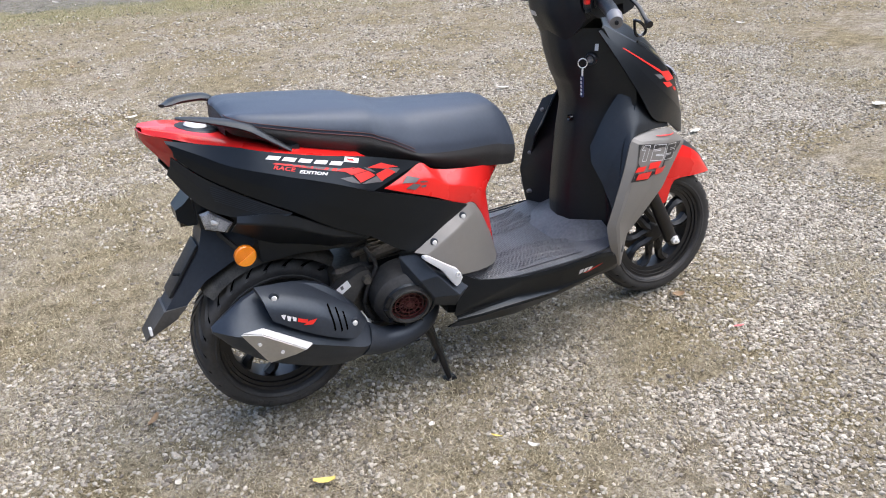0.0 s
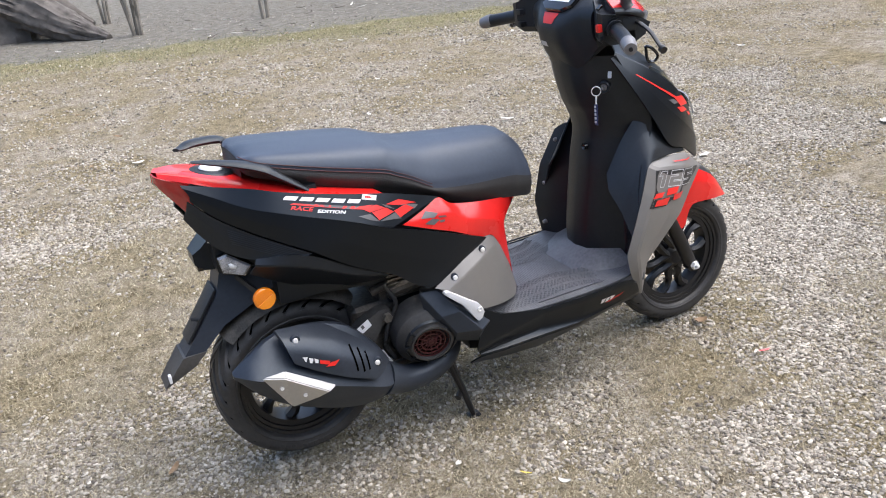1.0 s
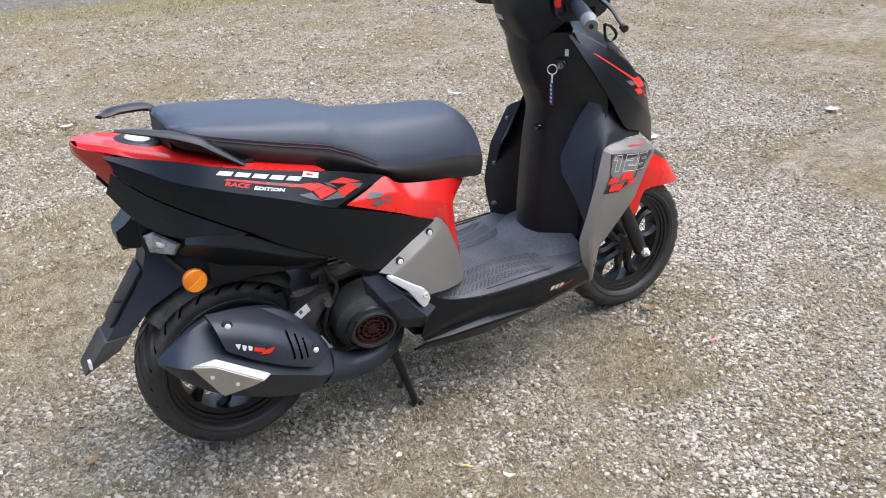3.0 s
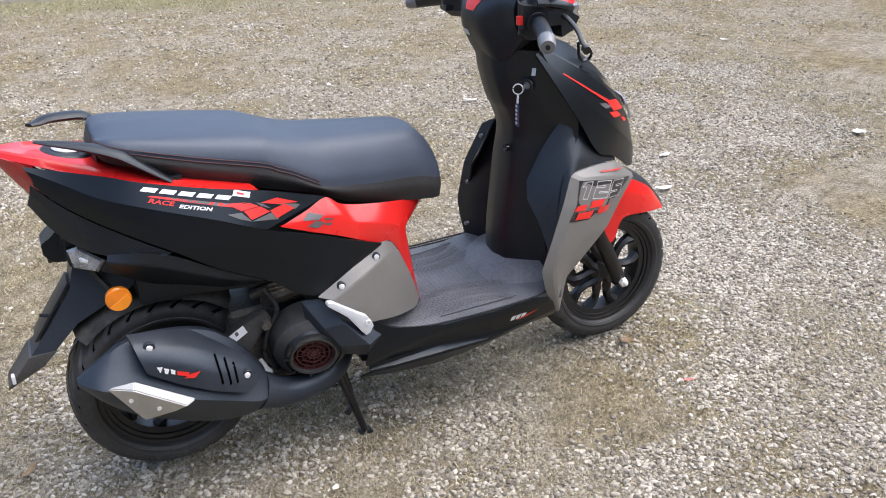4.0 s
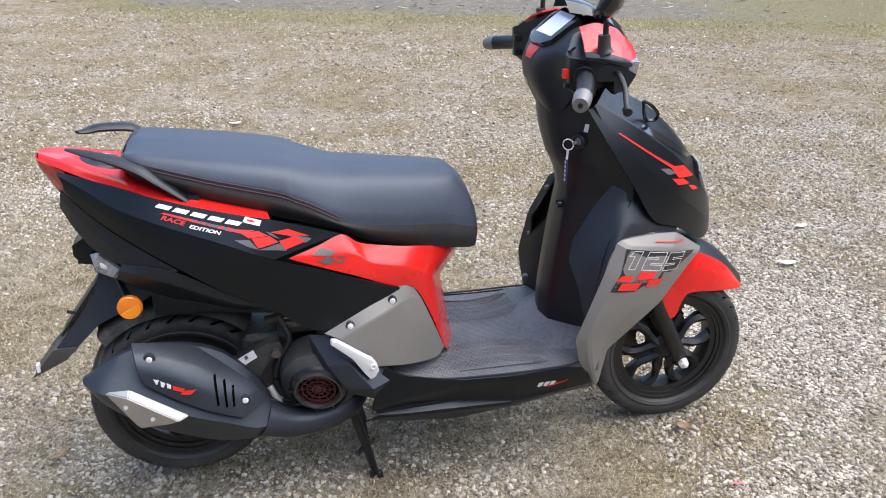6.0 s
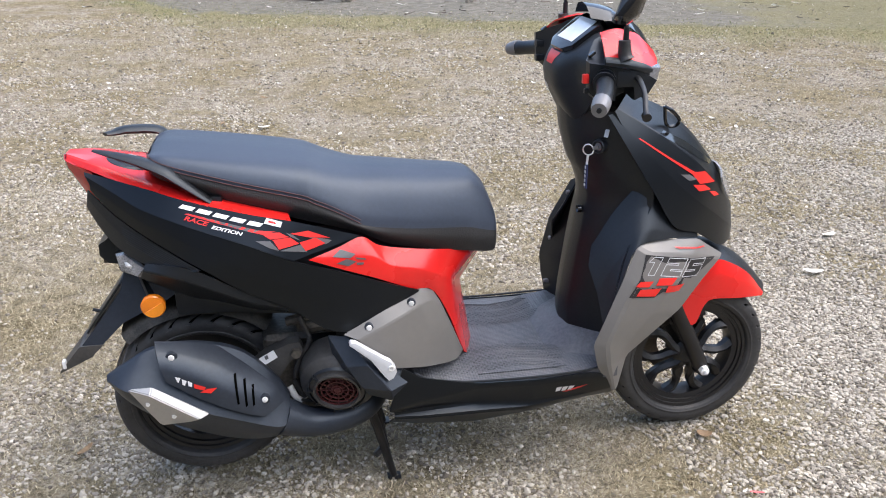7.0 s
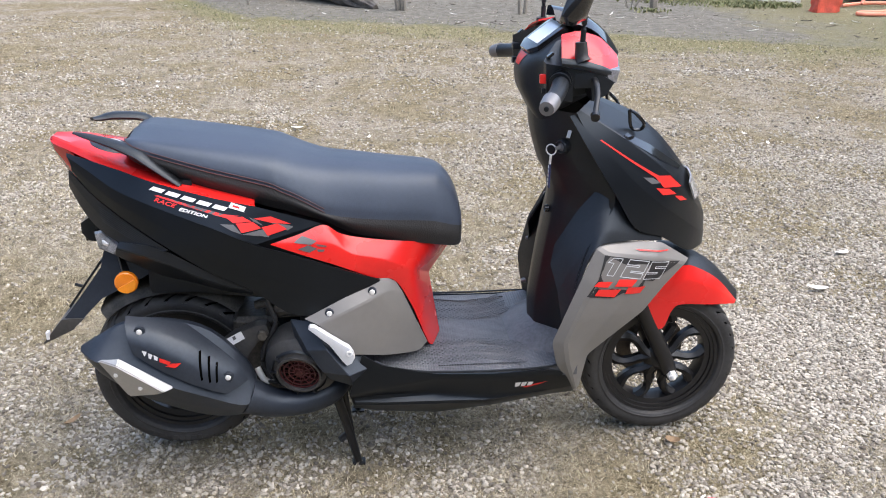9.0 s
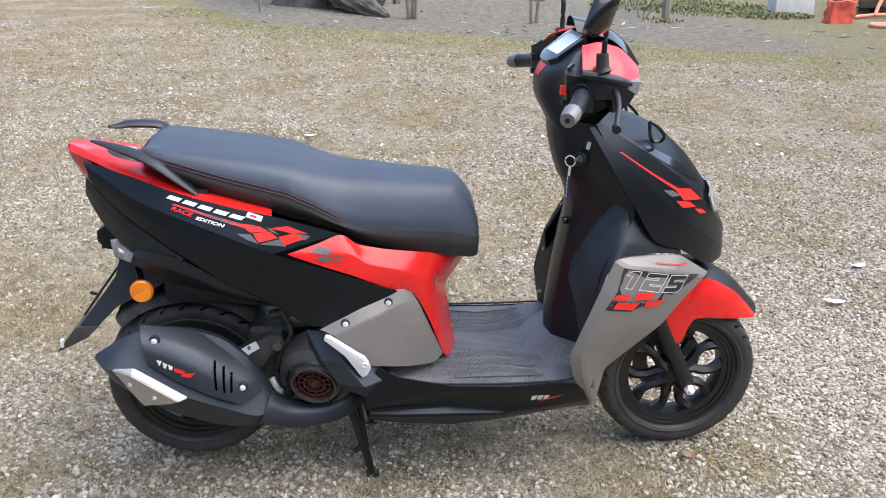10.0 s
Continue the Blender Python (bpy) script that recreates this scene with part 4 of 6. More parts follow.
for s in (1, -1):
    bar = part("handlebar_grip", tube([(0.965, -s * 0.19, 1.015), (0.935, -s * 0.275, 1.0), (0.907, -s * 0.33, 0.99)], [0.0195, 0.0178, 0.0178], 20, 4), PLASTIC, scooter, "ribbed black rubber grip")
    for f in (0.205, 0.222):
        part("grip_ring", tube([(0.965 - 0.41 * (f - 0.19), -s * f, 1.017 - 0.18 * (f - 0.19)), (0.963 - 0.41 * (f - 0.19), -s * (f + 0.006), 1.016 - 0.18 * (f - 0.19))], 0.0235, 20, 2), PLASTIC, bar)
    end = part("bar_end", tube([(0.914, -s * 0.318, 0.994), (0.905, -s * 0.335, 0.989), (0.897, -s * 0.35, 0.985)], [0.0192, 0.0185, 0.0155], 20, 3), ENDCAP, bar, "grey bar end weight")
    part("end_screw", tube([(0.899, -s * 0.347, 0.986), (0.8955, -s * 0.353, 0.9845)], [0.006, 0.005], 12, 2), PLASTIC, end)
    lev = part("brake_lever", merged(tube([(1.02, -s * 0.16, 1.02), (1.03, -s * 0.21, 1.015), (1.022, -s * 0.27, 0.998), (1.008, -s * 0.315, 0.978), (1.0, -s * 0.342, 0.966)], [0.009, 0.0075, 0.006, 0.0055, 0.0055], 10, 5, 0.7),
                                     tube([(1.001, -s * 0.336, 0.968), (0.999, -s * 0.347, 0.9645)], [0.0095, 0.0095], 12, 2)), ALLOY, scooter, "black brake lever")
    outer = [(0.921, 1.052), (0.957, 1.046), (1.045, 1.027), (1.078, 1.008), (1.06, 0.978), (1.03, 0.965), (1.025, 1.0), (0.985, 1.005), (0.985, 0.965), (0.945, 0.968), (0.925, 0.985)]
    inner = [(0.962, 1.082), (0.985, 1.092), (1.05, 1.075), (1.085, 1.04), (1.07, 0.985), (1.035, 0.97), (1.03, 1.0), (1.0, 1.005), (1.0, 0.965), (0.975, 0.968), (0.962, 0.985)]
    hbm = frustum([[(x, -s * 0.12, z) for x, z in inner], [(x, -s * 0.19, z) for x, z in outer], [(0.99 + (x - 0.99) * 0.97, -s * 0.208, 1.005 + (z - 1.005) * 0.94) for x, z in outer]])
    hous = part("switch_housing", hbm, PLASTIC, scooter, "angular black switch housing", sharp=25)
    part("mode_switch", box((-0.008, 0.008), (-0.006, 0.006), (-0.003, 0.003), 0.001, 1, m=pose(0.938, -s * 0.178, 1.062, 0, -38, 0)), GLOSS, hous)
    if s == 1:
        part("stop_switch", box((0.912, 0.934), (-0.206, -0.195), (1.006, 1.026), 0.003, m=None), PRINTRED, hous, "red engine stop switch")
        part("starter_button", box((0.918, 0.936), (-0.203, -0.193), (0.984, 0.995), 0.003), PLASTIC, hous)
    else:
        part("horn_button", box((0.918, 0.94), (0.165, 0.185), (0.985, 1.0), 0.003), PLASTIC, hous)
        part("dip_switch", box((0.918, 0.94), (0.165, 0.19), (1.02, 1.035), 0.003), PLASTIC, hous)
    part("brake_clamp", box((0.985, 1.03), (-s * 0.19 - 0.02, -s * 0.19 + 0.02), (0.995, 1.03), 0.006), PLASTIC, lev)
    fold = [tuple(Vector(p).lerp(Vector(q), 0.78)) for p, q in zip(REDBAR[1], REDBAR[2])]
    part("bar_cover_lower", shell([[(x, -s * y, z) for x, y, z in r] for r in (fold, REDBAR[2], REDBAR[3])], 5, 0.004, thick=0.004, straight=True), PLASTIC, scooter, "black lower edge of the bar cover")
    red = part("bar_cover", shell([[(x, -s * y, z) for x, y, z in r] for r in (REDBAR[0], REDBAR[1], fold)], 5, 0.006, thick=0.004, straight=True), RED, scooter, "gloss red bar cover")
    part("front_indicator", frustum([[(1.075, -s * 0.125, 1.05), (1.110, -s * 0.10, 1.045), (1.104, -s * 0.1, 1.012), (1.07, -s * 0.15, 1.008)], [(1.062, -s * 0.196, 1.033), (1.094, -s * 0.178, 1.028), (1.088, -s * 0.178, 1.0), (1.062, -s * 0.2, 1.002)]]), SMOKY, red, "clear front turn signal")
    mir = part("mirror_stem", tube([(1.0, -s * 0.205, 1.078), (1.0, -s * 0.205, 1.12), (1.0, -s * 0.21, 1.16), (0.99, -s * 0.235, 1.185)], [0.0065, 0.006, 0.006, 0.006], 12, 4), PLASTIC, scooter, "black mirror stem")
    part("rubber_boot", merged(tube([(1.002, -s * 0.211, 1.053), (0.999, -s * 0.208, 1.064), (0.996, -s * 0.207, 1.094)], [0.018, 0.0145, 0.0125], 16, 3)), RUBBER, mir, "black rubber mirror boot")
    n_, h_, v_ = Vector((-0.9, s * 0.3, 0.3)).normalized(), Vector((-0.3, -s * 0.94, 0.0)).normalized(), Vector((0.31, 0, 0.95))
    c_ = Vector((0.952, -s * 0.295, 1.20))
    ring = ((-0.07, -0.03), (-0.02, -0.05), (0.05, -0.055), (0.078, -0.035), (0.075, 0.02), (0.05, 0.05), (-0.03, 0.052), (-0.068, 0.025))
    face = [c_ + 0.0 * n_ + a * h_ + b * v_ for a, b in ring]
    rim_ = [c_ + 0.006 * n_ + 0.97 * a * h_ + 0.97 * b * v_ for a, b in ring]
    midd = [c_ - 0.02 * n_ + 0.95 * a * h_ + 0.95 * b * v_ for a, b in ring]
    back = [c_ - 0.04 * n_ + 0.55 * a * h_ + 0.6 * b * v_ for a, b in ring]
    mh = part("mirror_head", frustum([rim_, face, midd, back]), GLOSS, mir, "black mirror housing", sharp=50)
    part("mirror_glass", frustum([[c_ + 0.0075 * n_ + 0.9 * a * h_ + 0.9 * b * v_ for a, b in ring], [c_ + 0.005 * n_ + 0.9 * a * h_ + 0.9 * b * v_ for a, b in ring]]), MIRROR, mh, "silvered mirror glass")
visor = [[(0.975, -0.055, 1.118), (1.04, -0.092, 1.108), (1.085, -0.09, 1.075), (1.118, -0.07, 1.04)],
         [(0.972, -0.03, 1.142), (1.035, -0.05, 1.128), (1.09, -0.05, 1.095), (1.132, -0.035, 1.045)],
         [(0.972, 0.0, 1.148), (1.035, 0.0, 1.135), (1.092, 0.0, 1.10), (1.136, 0.0, 1.045)]]
visor = visor + [[(x, -y, z) for x, y, z in r] for r in visor[1::-1]]
part("flyscreen", shell(visor, 5, 0.006, thick=0.0), GLOSS, head, "smoked gloss black flyscreen")
DASH = pose(0.958, -0.006, 1.071, 0, -36, 4) @ Matrix.Diagonal((1.2, 1.12, 1, 1))
dash = part("dashboard", slab([(-0.042, -0.028), (-0.026, -0.054), (0.034, -0.06), (0.052, -0.04), (0.052, 0.04), (0.034, 0.06), (-0.026, 0.054), (-0.042, 0.028)], -0.04, 0.013, 0.006), GLOSS, head, "black digital dash bezel")
dash.data.transform(DASH @ Matrix(((1, 0, 0, 0), (0, 0, 1, 0), (0, 1, 0, 0), (0, 0, 0, 1))))
part("display", box((-0.02, 0.040), (-0.040, 0.036), (0.0128, 0.0142), 0.0005, 1, m=DASH), SCREEN, dash, "display, its pale colour standing in for reflected sky")

# floor ribs and the hump under the apron
for s in (1, -1):
    for k in range(3):
        studs, faces = [], []
        for row in range(4):
            y = 0.062 + 0.042 * k + 0.0078 * row
            line = spline([(0.60, s * (y + 0.008), 0.3155), (0.70, s * (y + 0.003), 0.3155), (0.80, s * (y - 0.006), 0.3155), (0.86, s * (y + 0.004), 0.3157), (0.93 - 0.012 * k, s * (y + 0.028), 0.3185)], 15)
            for p, q in zip(line[row % 2::2], line[1 + row % 2::2]):
                if abs(p.y) > 0.208:
                    continue
                d = (q - p).normalized()
                a, b, n_ = p, p + d * 0.0048, Vector((-d.y, d.x, 0)) * 0.0019
                j = len(studs)
                studs += [a - n_, b - n_, b + n_, a + n_] + [v + Vector((0, 0, 0.0017)) for v in (a - n_ * 0.7, b - n_ * 0.7, b + n_ * 0.7, a + n_ * 0.7)]
                faces += [(j + 4, j + 5, j + 6, j + 7)] + [(j + i, j + (i + 1) % 4, j + 4 + (i + 1) % 4, j + 4 + i) for i in range(4)]
        sbm = bmesh.new()
        vs_ = [sbm.verts.new(v) for v in studs]
        for f in faces:
            sbm.faces.new([vs_[i] for i in f])
        part("stud_band", sbm, MAT, deck, "band of raised rubber studs", recalc=True)
    tri_ = bmesh.new()
    lo = [tri_.verts.new((x, s * y, 0.314)) for x, y in ((0.70, 0.188), (0.79, 0.168), (0.81, 0.168), (0.92, 0.188))]
    hi = [tri_.verts.new((v.co.x, v.co.y, 0.3172)) for v in lo]
    tri_.faces.new(hi)
    for k in range(4):
        tri_.faces.new((lo[k], lo[(k + 1) % 4], hi[(k + 1) % 4], hi[k]))
    part("floor_pad", tri_, TREADED, deck, "smooth raised pad")
hump = [[(x, y, lo_ + h_ * (1 - (y / wide) ** 2)) for y in (-wide, -0.66 * wide, -0.33 * wide, 0.0, 0.33 * wide, 0.66 * wide, wide)] for x, lo_, h_, wide in ((0.895, 0.3095, 0.001, 0.10), (0.925, 0.3125, 0.0215, 0.125), (0.962, 0.317, 0.043, 0.15), (1.03, 0.330, 0.056, 0.18))]
part("floor_hump", shell(hump, 5, smooth_v=4, thick=0), MAT, deck, "raised moulding ahead of the feet", sharp=60)

# engine odds and ends behind the right-hand panel
for a, b, r in (((0.30, -0.10, 0.44), (0.40, -0.12, 0.46), 0.018), ((0.26, -0.09, 0.45), (0.33, -0.10, 0.47), 0.012), ((0.31, -0.12, 0.375), (0.35, -0.13, 0.395), 0.012), ((0.39, -0.11, 0.42), (0.45, -0.14, 0.45), 0.014)):
    part("engine_fitting", tube([a, b], r, 10, 2), ENGINE, eng)
part("oil_hose", tube([(0.29, -0.11, 0.47), (0.31, -0.13, 0.42), (0.285, -0.125, 0.37), (0.27, -0.12, 0.31), (0.29, -0.12, 0.26)], 0.006, 10, 5), RUBBER, eng)
part("drum_cable", tube([(0.24, -0.11, 0.27), (0.28, -0.125, 0.255), (0.33, -0.12, 0.25), (0.40, -0.1, 0.27)], 0.004, 8, 5), RUBBER, eng)
part("brake_arm", tube([(0.255, -0.115, 0.29), (0.268, -0.125, 0.265), (0.28, -0.12, 0.25)], 0.008, 8, 3), STEEL, eng, "bright brake arm")
for k in range(7):
    part("cooling_fin", box((0.30, 0.42), (-0.115, 0.1), (0.425 + 0.012 * k, 0.431 + 0.012 * k), 0.002, 1), ENGINE, eng)
for x, z in ((0.30, 0.36), (0.42, 0.27), (0.29, 0.25), (0.34, 0.385)):
    part("case_bolt", disc((x, z), 0.007, -0.106, 0.008, 6), STEEL, eng)
part("shroud_rib", merged(*[box((0.27 + 0.02 * k, 0.276 + 0.02 * k), (-0.125, -0.09), (0.285, 0.30), 0.002, 1) for k in range(3)]), PLASTIC, shroud)
part("under_cover", slab([(0.06, 0.50), (0.30, 0.47), (0.42, 0.46), (0.42, 0.52), (0.06, 0.6)], -0.10, 0.10, 0.01), PLASTIC, scooter, "dark inner cover above the engine")

# ribbed insert on the lower rear flank
fin_tree = tree_of(right_fin)
F0, F1, F2, F3 = (Vector(p) for p in [(-0.085, -0.100, 0.736), (0.090, -0.200, 0.651), (0.038, -0.170, 0.644), (-0.059, -0.120, 0.686)])
for k in range(7):
    u = (k + 0.5) / 7
    a, b = F0.lerp(F3, u), F1.lerp(F2, u)
    a, b = a.lerp(b, 0.12 * (1 - u)), a.lerp(b, 0.95)
    part("flank_rib", drape([[tuple(a), tuple(b), tuple(b + Vector((0, 0, 0.0024))), tuple(a + Vector((0, 0, 0.0024)))]], fin_tree, 0.0018, 0.03), SHEEN, right_fin, recalc=False)

# prints and badges


def quad(mat, tree, pts, parent, name="print", label="", way=(0, 1, 0), lift=0.0012):
    return part(name, drape([pts], tree, lift, way=way), mat, parent, label, recalc=False)


def lettering(text, origin, along, up, tree, mat, parent, name, label, offset=0.0, lift=0.0014, way=(0, 1, 0)):
    """Words in the built-in font, laid on a panel: along and up are the vectors of one letter height."""
    cu = bpy.data.curves.new("words", "FONT")
    cu.body, cu.size, cu.offset, cu.resolution_u = text, 1.0, offset, 3
    tmp = bpy.data.objects.new("words", cu)
    scene.collection.objects.link(tmp)
    dg = bpy.context.evaluated_depsgraph_get()
    me = bpy.data.meshes.new_from_object(tmp.evaluated_get(dg))
    bpy.data.objects.remove(tmp)
    bm = bmesh.new()
    bm.from_mesh(me)
    o, a, u = Vector(origin), Vector(along), Vector(up)
    lost = []
    for v in bm.verts:
        p = o + a * v.co.x + u * v.co.y
        hit, n, _, _ = tree.ray_cast(p - Vector(way) * 0.4, Vector(way))
        if hit is None:
            lost.append(v)
        else:
            v.co = hit + (n if n.dot(Vector(way)) < 0 else -n) * lift
    bmesh.ops.delete(bm, geom=lost, context="VERTS")
    return part(name, bm, mat, parent, label, recalc=False)


band_tree, red_tree, cowl_tree, shield_tree = tree_of(right_band), tree_of(right_red), tree_of(right_cowl), tree_of(right_shield)
skirt_tree = tree_of(right_skirt)
# badge of plain white blocks along the upper panel
A0, A1, A2 = [(0.061, -0.176, 0.774), (0.231, -0.218, 0.732), (0.066, -0.162, 0.788)]
run, rise = (Vector(A1) - Vector(A0)) / 5.3, Vector(A2) - Vector(A0)
for k in range(5):
    o = Vector(A0) + run * k * 1.06 + rise * 0.12
    w, tip = run * 0.84, run * 0.2
    quad(WHITE, band_tree, [tuple(o), tuple(o + w), tuple(o + w + tip + rise * 0.56), tuple(o + tip + rise * 0.56)], right_band, "badge_block", "white badge block")
quad(WHITE, band_tree, [(0.234, -0.215, 0.742), (0.267, -0.218, 0.732), (0.272, -0.213, 0.742), (0.240, -0.210, 0.752)], right_band, "badge_block", "white badge block")
quad(PRINTRED, band_tree, [(0.243, -0.215, 0.743), (0.264, -0.218, 0.737), (0.265, -0.213, 0.741), (0.244, -0.210, 0.747)], right_band, "badge_block", "red badge block")
quad(PRINTRED, band_tree, [(0.073, -0.170, 0.764), (0.081, -0.170, 0.765), (0.224, -0.210, 0.729), (0.257, -0.215, 0.725), (0.230, -0.215, 0.721), (0.211, -0.210, 0.726)], right_band, "stripe", "thin red stripe print")
for pts in ([(0.227, -0.215, 0.723), (0.264, -0.215, 0.723), (0.283, -0.218, 0.712), (0.244, -0.220, 0.711)], [(0.249, -0.220, 0.710), (0.286, -0.218, 0.711), (0.303, -0.220, 0.697), (0.261, -0.225, 0.690)], [(0.287, -0.210, 0.718), (0.324, -0.210, 0.720), (0.368, -0.210, 0.700), (0.323, -0.213, 0.707)], [(0.304, -0.220, 0.699), (0.338, -0.216, 0.704), (0.358, -0.218, 0.690), (0.316, -0.222, 0.680)]):
    quad(PRINTRED, band_tree, pts, right_band, "flag_check", "red chequer print", lift=0.0018)
for pts in ([(0.215, -0.220, 0.710), (0.244, -0.222, 0.708), (0.262, -0.226, 0.687), (0.241, -0.226, 0.695)], [(0.278, -0.212, 0.721), (0.292, -0.215, 0.715), (0.307, -0.220, 0.702), (0.287, -0.217, 0.712)], [(0.262, -0.226, 0.687), (0.314, -0.222, 0.696), (0.319, -0.224, 0.677), (0.301, -0.224, 0.681)], [(0.320, -0.214, 0.709), (0.362, -0.216, 0.698), (0.372, -0.216, 0.694), (0.359, -0.219, 0.687)], [(0.107, -0.180, 0.759), (0.224, -0.215, 0.729), (0.208, -0.215, 0.726), (0.132, -0.190, 0.749)]):
    quad(PRINTGREY, band_tree, pts, right_band, "flag_check", "grey hatched print")
B0, B1, B2 = [(0.071, -0.185, 0.754), (0.122, -0.200, 0.740), (0.074, -0.178, 0.763)]
lettering("RACE", B0, (Vector(B1) - Vector(B0)) / 2.75, (Vector(B2) - Vector(B0)) * 1.2 + (Vector(B1) - Vector(B0)) * 0.1, band_tree, PRINTRED, right_band, "lettering", "red lettering", 0.02)
B0, B1, B2 = [(0.126, -0.200, 0.737), (0.186, -0.215, 0.722), (0.129, -0.195, 0.745)]
lettering("EDITION", B0, (Vector(B1) - Vector(B0)) / 3.9, (Vector(B2) - Vector(B0)) * 1.05 + (Vector(B1) - Vector(B0)) * 0.06, band_tree, WHITE, right_band, "lettering", "white lettering", 0.03)
for pts in ([(0.371, -0.210, 0.659), (0.389, -0.205, 0.671), (0.422, -0.203, 0.658), (0.409, -0.208, 0.651)], [(0.379, -0.212, 0.644), (0.402, -0.208, 0.651), (0.423, -0.206, 0.642), (0.405, -0.210, 0.634)], [(0.419, -0.205, 0.652), (0.441, -0.200, 0.647), (0.444, -0.200, 0.643), (0.424, -0.205, 0.647)], [(0.421, -0.206, 0.640), (0.439, -0.204, 0.638), (0.436, -0.206, 0.633), (0.424, -0.207, 0.634)]):
    quad(PRINTGREY, red_tree, pts, right_red, "flag_check", "grey chequer print")
quad(PRINTRED, cowl_tree, [(1.069, -0.160, 0.865), (1.074, -0.160, 0.865), (1.156, -0.158, 0.812), (1.223, -0.150, 0.772), (1.211, -0.150, 0.771), (1.142, -0.158, 0.816)], right_cowl, "stripe", "thin red stripe print")
for pts in ([(1.208, -0.150, 0.775), (1.256, -0.140, 0.767), (1.295, -0.120, 0.733), (1.237, -0.140, 0.743)], [(1.214, -0.150, 0.746), (1.254, -0.140, 0.737), (1.278, -0.130, 0.720), (1.234, -0.145, 0.727)], [(1.272, -0.130, 0.717), (1.296, -0.120, 0.710), (1.316, -0.110, 0.695), (1.291, -0.120, 0.700)]):
    quad(PRINTRED, cowl_tree, pts, right_cowl, "flag_check", "red chequer print")
quad(PRINTGREY, cowl_tree, [(1.178, -0.155, 0.775), (1.204, -0.150, 0.771), (1.230, -0.145, 0.755), (1.202, -0.150, 0.757)], right_cowl, "flag_check", "grey chequer print")
quad(GLOSS, cowl_tree, [(1.122, -0.120, 0.870), (1.142, -0.110, 0.871), (1.206, -0.100, 0.838), (1.249, -0.090, 0.809), (1.290, -0.080, 0.781), (1.315, -0.070, 0.763), (1.298, -0.080, 0.764), (1.238, -0.100, 0.799), (1.181, -0.115, 0.835)], right_cowl, "gloss_insert", "dark cowl insert")
# figures on the leg shield
quad(PRINTDARK, shield_tree, [(1.086, -0.220, 0.606), (1.296, -0.150, 0.556), (1.218, -0.190, 0.522), (1.194, -0.200, 0.531), (1.181, -0.205, 0.498), (1.136, -0.220, 0.509), (1.111, -0.225, 0.499), (1.044, -0.230, 0.510), (1.071, -0.225, 0.551), (1.076, -0.225, 0.568)], right_shield, "figure_ground", "dark print behind the figures", lift=0.001)
DIGITS = (((0.25, 1), (0.75, 1), (0.75, 0), (0.40, 0), (0.40, 0.72), (0.1, 0.72)),
          ((0, 1), (1, 1), (1, 0.38), (0.36, 0.38), (0.36, 0.30), (1, 0.30), (1, 0), (0, 0), (0, 0.62), (0.64, 0.62), (0.64, 0.72), (0, 0.72)),
          ((0, 1), (1, 1), (1, 0.72), (0.36, 0.72), (0.36, 0.62), (1, 0.62), (1, 0), (0, 0), (0, 0.30), (0.64, 0.30), (0.64, 0.38), (0, 0.38)))
N0, NA, NU = Vector((1.074, -0.22, 0.562)), Vector((0.162, 0.0, -0.037)), Vector((0.024, 0.0, 0.038))
for digit, (u0, u1) in zip(DIGITS, ((-0.02, 0.28), (0.32, 0.64), (0.69, 1.0))):
    at = [N0 + NA * (u0 + (u1 - u0) * u) + NU * v for u, v in digit]
    loops = []
    for a, b in zip(at, at[1:] + at[:1]):
        d = (b - a).normalized() * 0.0008
        e = Vector((-d.z, 0, d.x))
        loops.append([tuple(a - d - e), tuple(b + d - e), tuple(b + d + e), tuple(a - d + e)])
    part("number_print", drape(loops, shield_tree, 0.0022), LIGHTGREY, right_shield, "pale outline of a squared figure", recalc=False)
for pts in ([(1.070, -0.225, 0.546), (1.106, -0.220, 0.541), (1.094, -0.225, 0.529), (1.059, -0.230, 0.535)], [(1.123, -0.215, 0.545), (1.171, -0.205, 0.538), (1.156, -0.210, 0.523), (1.112, -0.220, 0.529)], [(1.071, -0.228, 0.527), (1.129, -0.220, 0.520), (1.113, -0.225, 0.502), (1.061, -0.230, 0.512)], [(1.147, -0.213, 0.523), (1.196, -0.203, 0.516), (1.182, -0.207, 0.500), (1.140, -0.215, 0.507)], [(1.165, -0.200, 0.607), (1.258, -0.170, 0.589), (1.260, -0.170, 0.586), (1.176, -0.200, 0.602)]):
    quad(PRINTRED, shield_tree, pts, right_shield, "flag_check", "red chequer print", lift=0.003)
# muffler marks, and slots laid flat with their inner shade as black colour
for pts, mat in (([(0.019, -0.243, 0.420), (0.031, -0.243, 0.417), (0.025, -0.243, 0.405), (0.023, -0.243, 0.408)], WHITE), ([(0.033, -0.243, 0.414), (0.043, -0.243, 0.409), (0.038, -0.243, 0.398), (0.033, -0.243, 0.401)], WHITE), ([(0.045, -0.243, 0.409), (0.054, -0.243, 0.403), (0.052, -0.243, 0.394), (0.045, -0.243, 0.397)], WHITE),
                 ([(0.057, -0.243, 0.401), (0.081, -0.243, 0.390), (0.077, -0.243, 0.382), (0.056, -0.243, 0.391)], PRINTRED), ([(0.083, -0.243, 0.386), (0.104, -0.243, 0.385), (0.090, -0.243, 0.374), (0.068, -0.243, 0.379)], PRINTRED)):
    quad(mat, cover_tree, pts, cover, "badge_block", "small badge block")
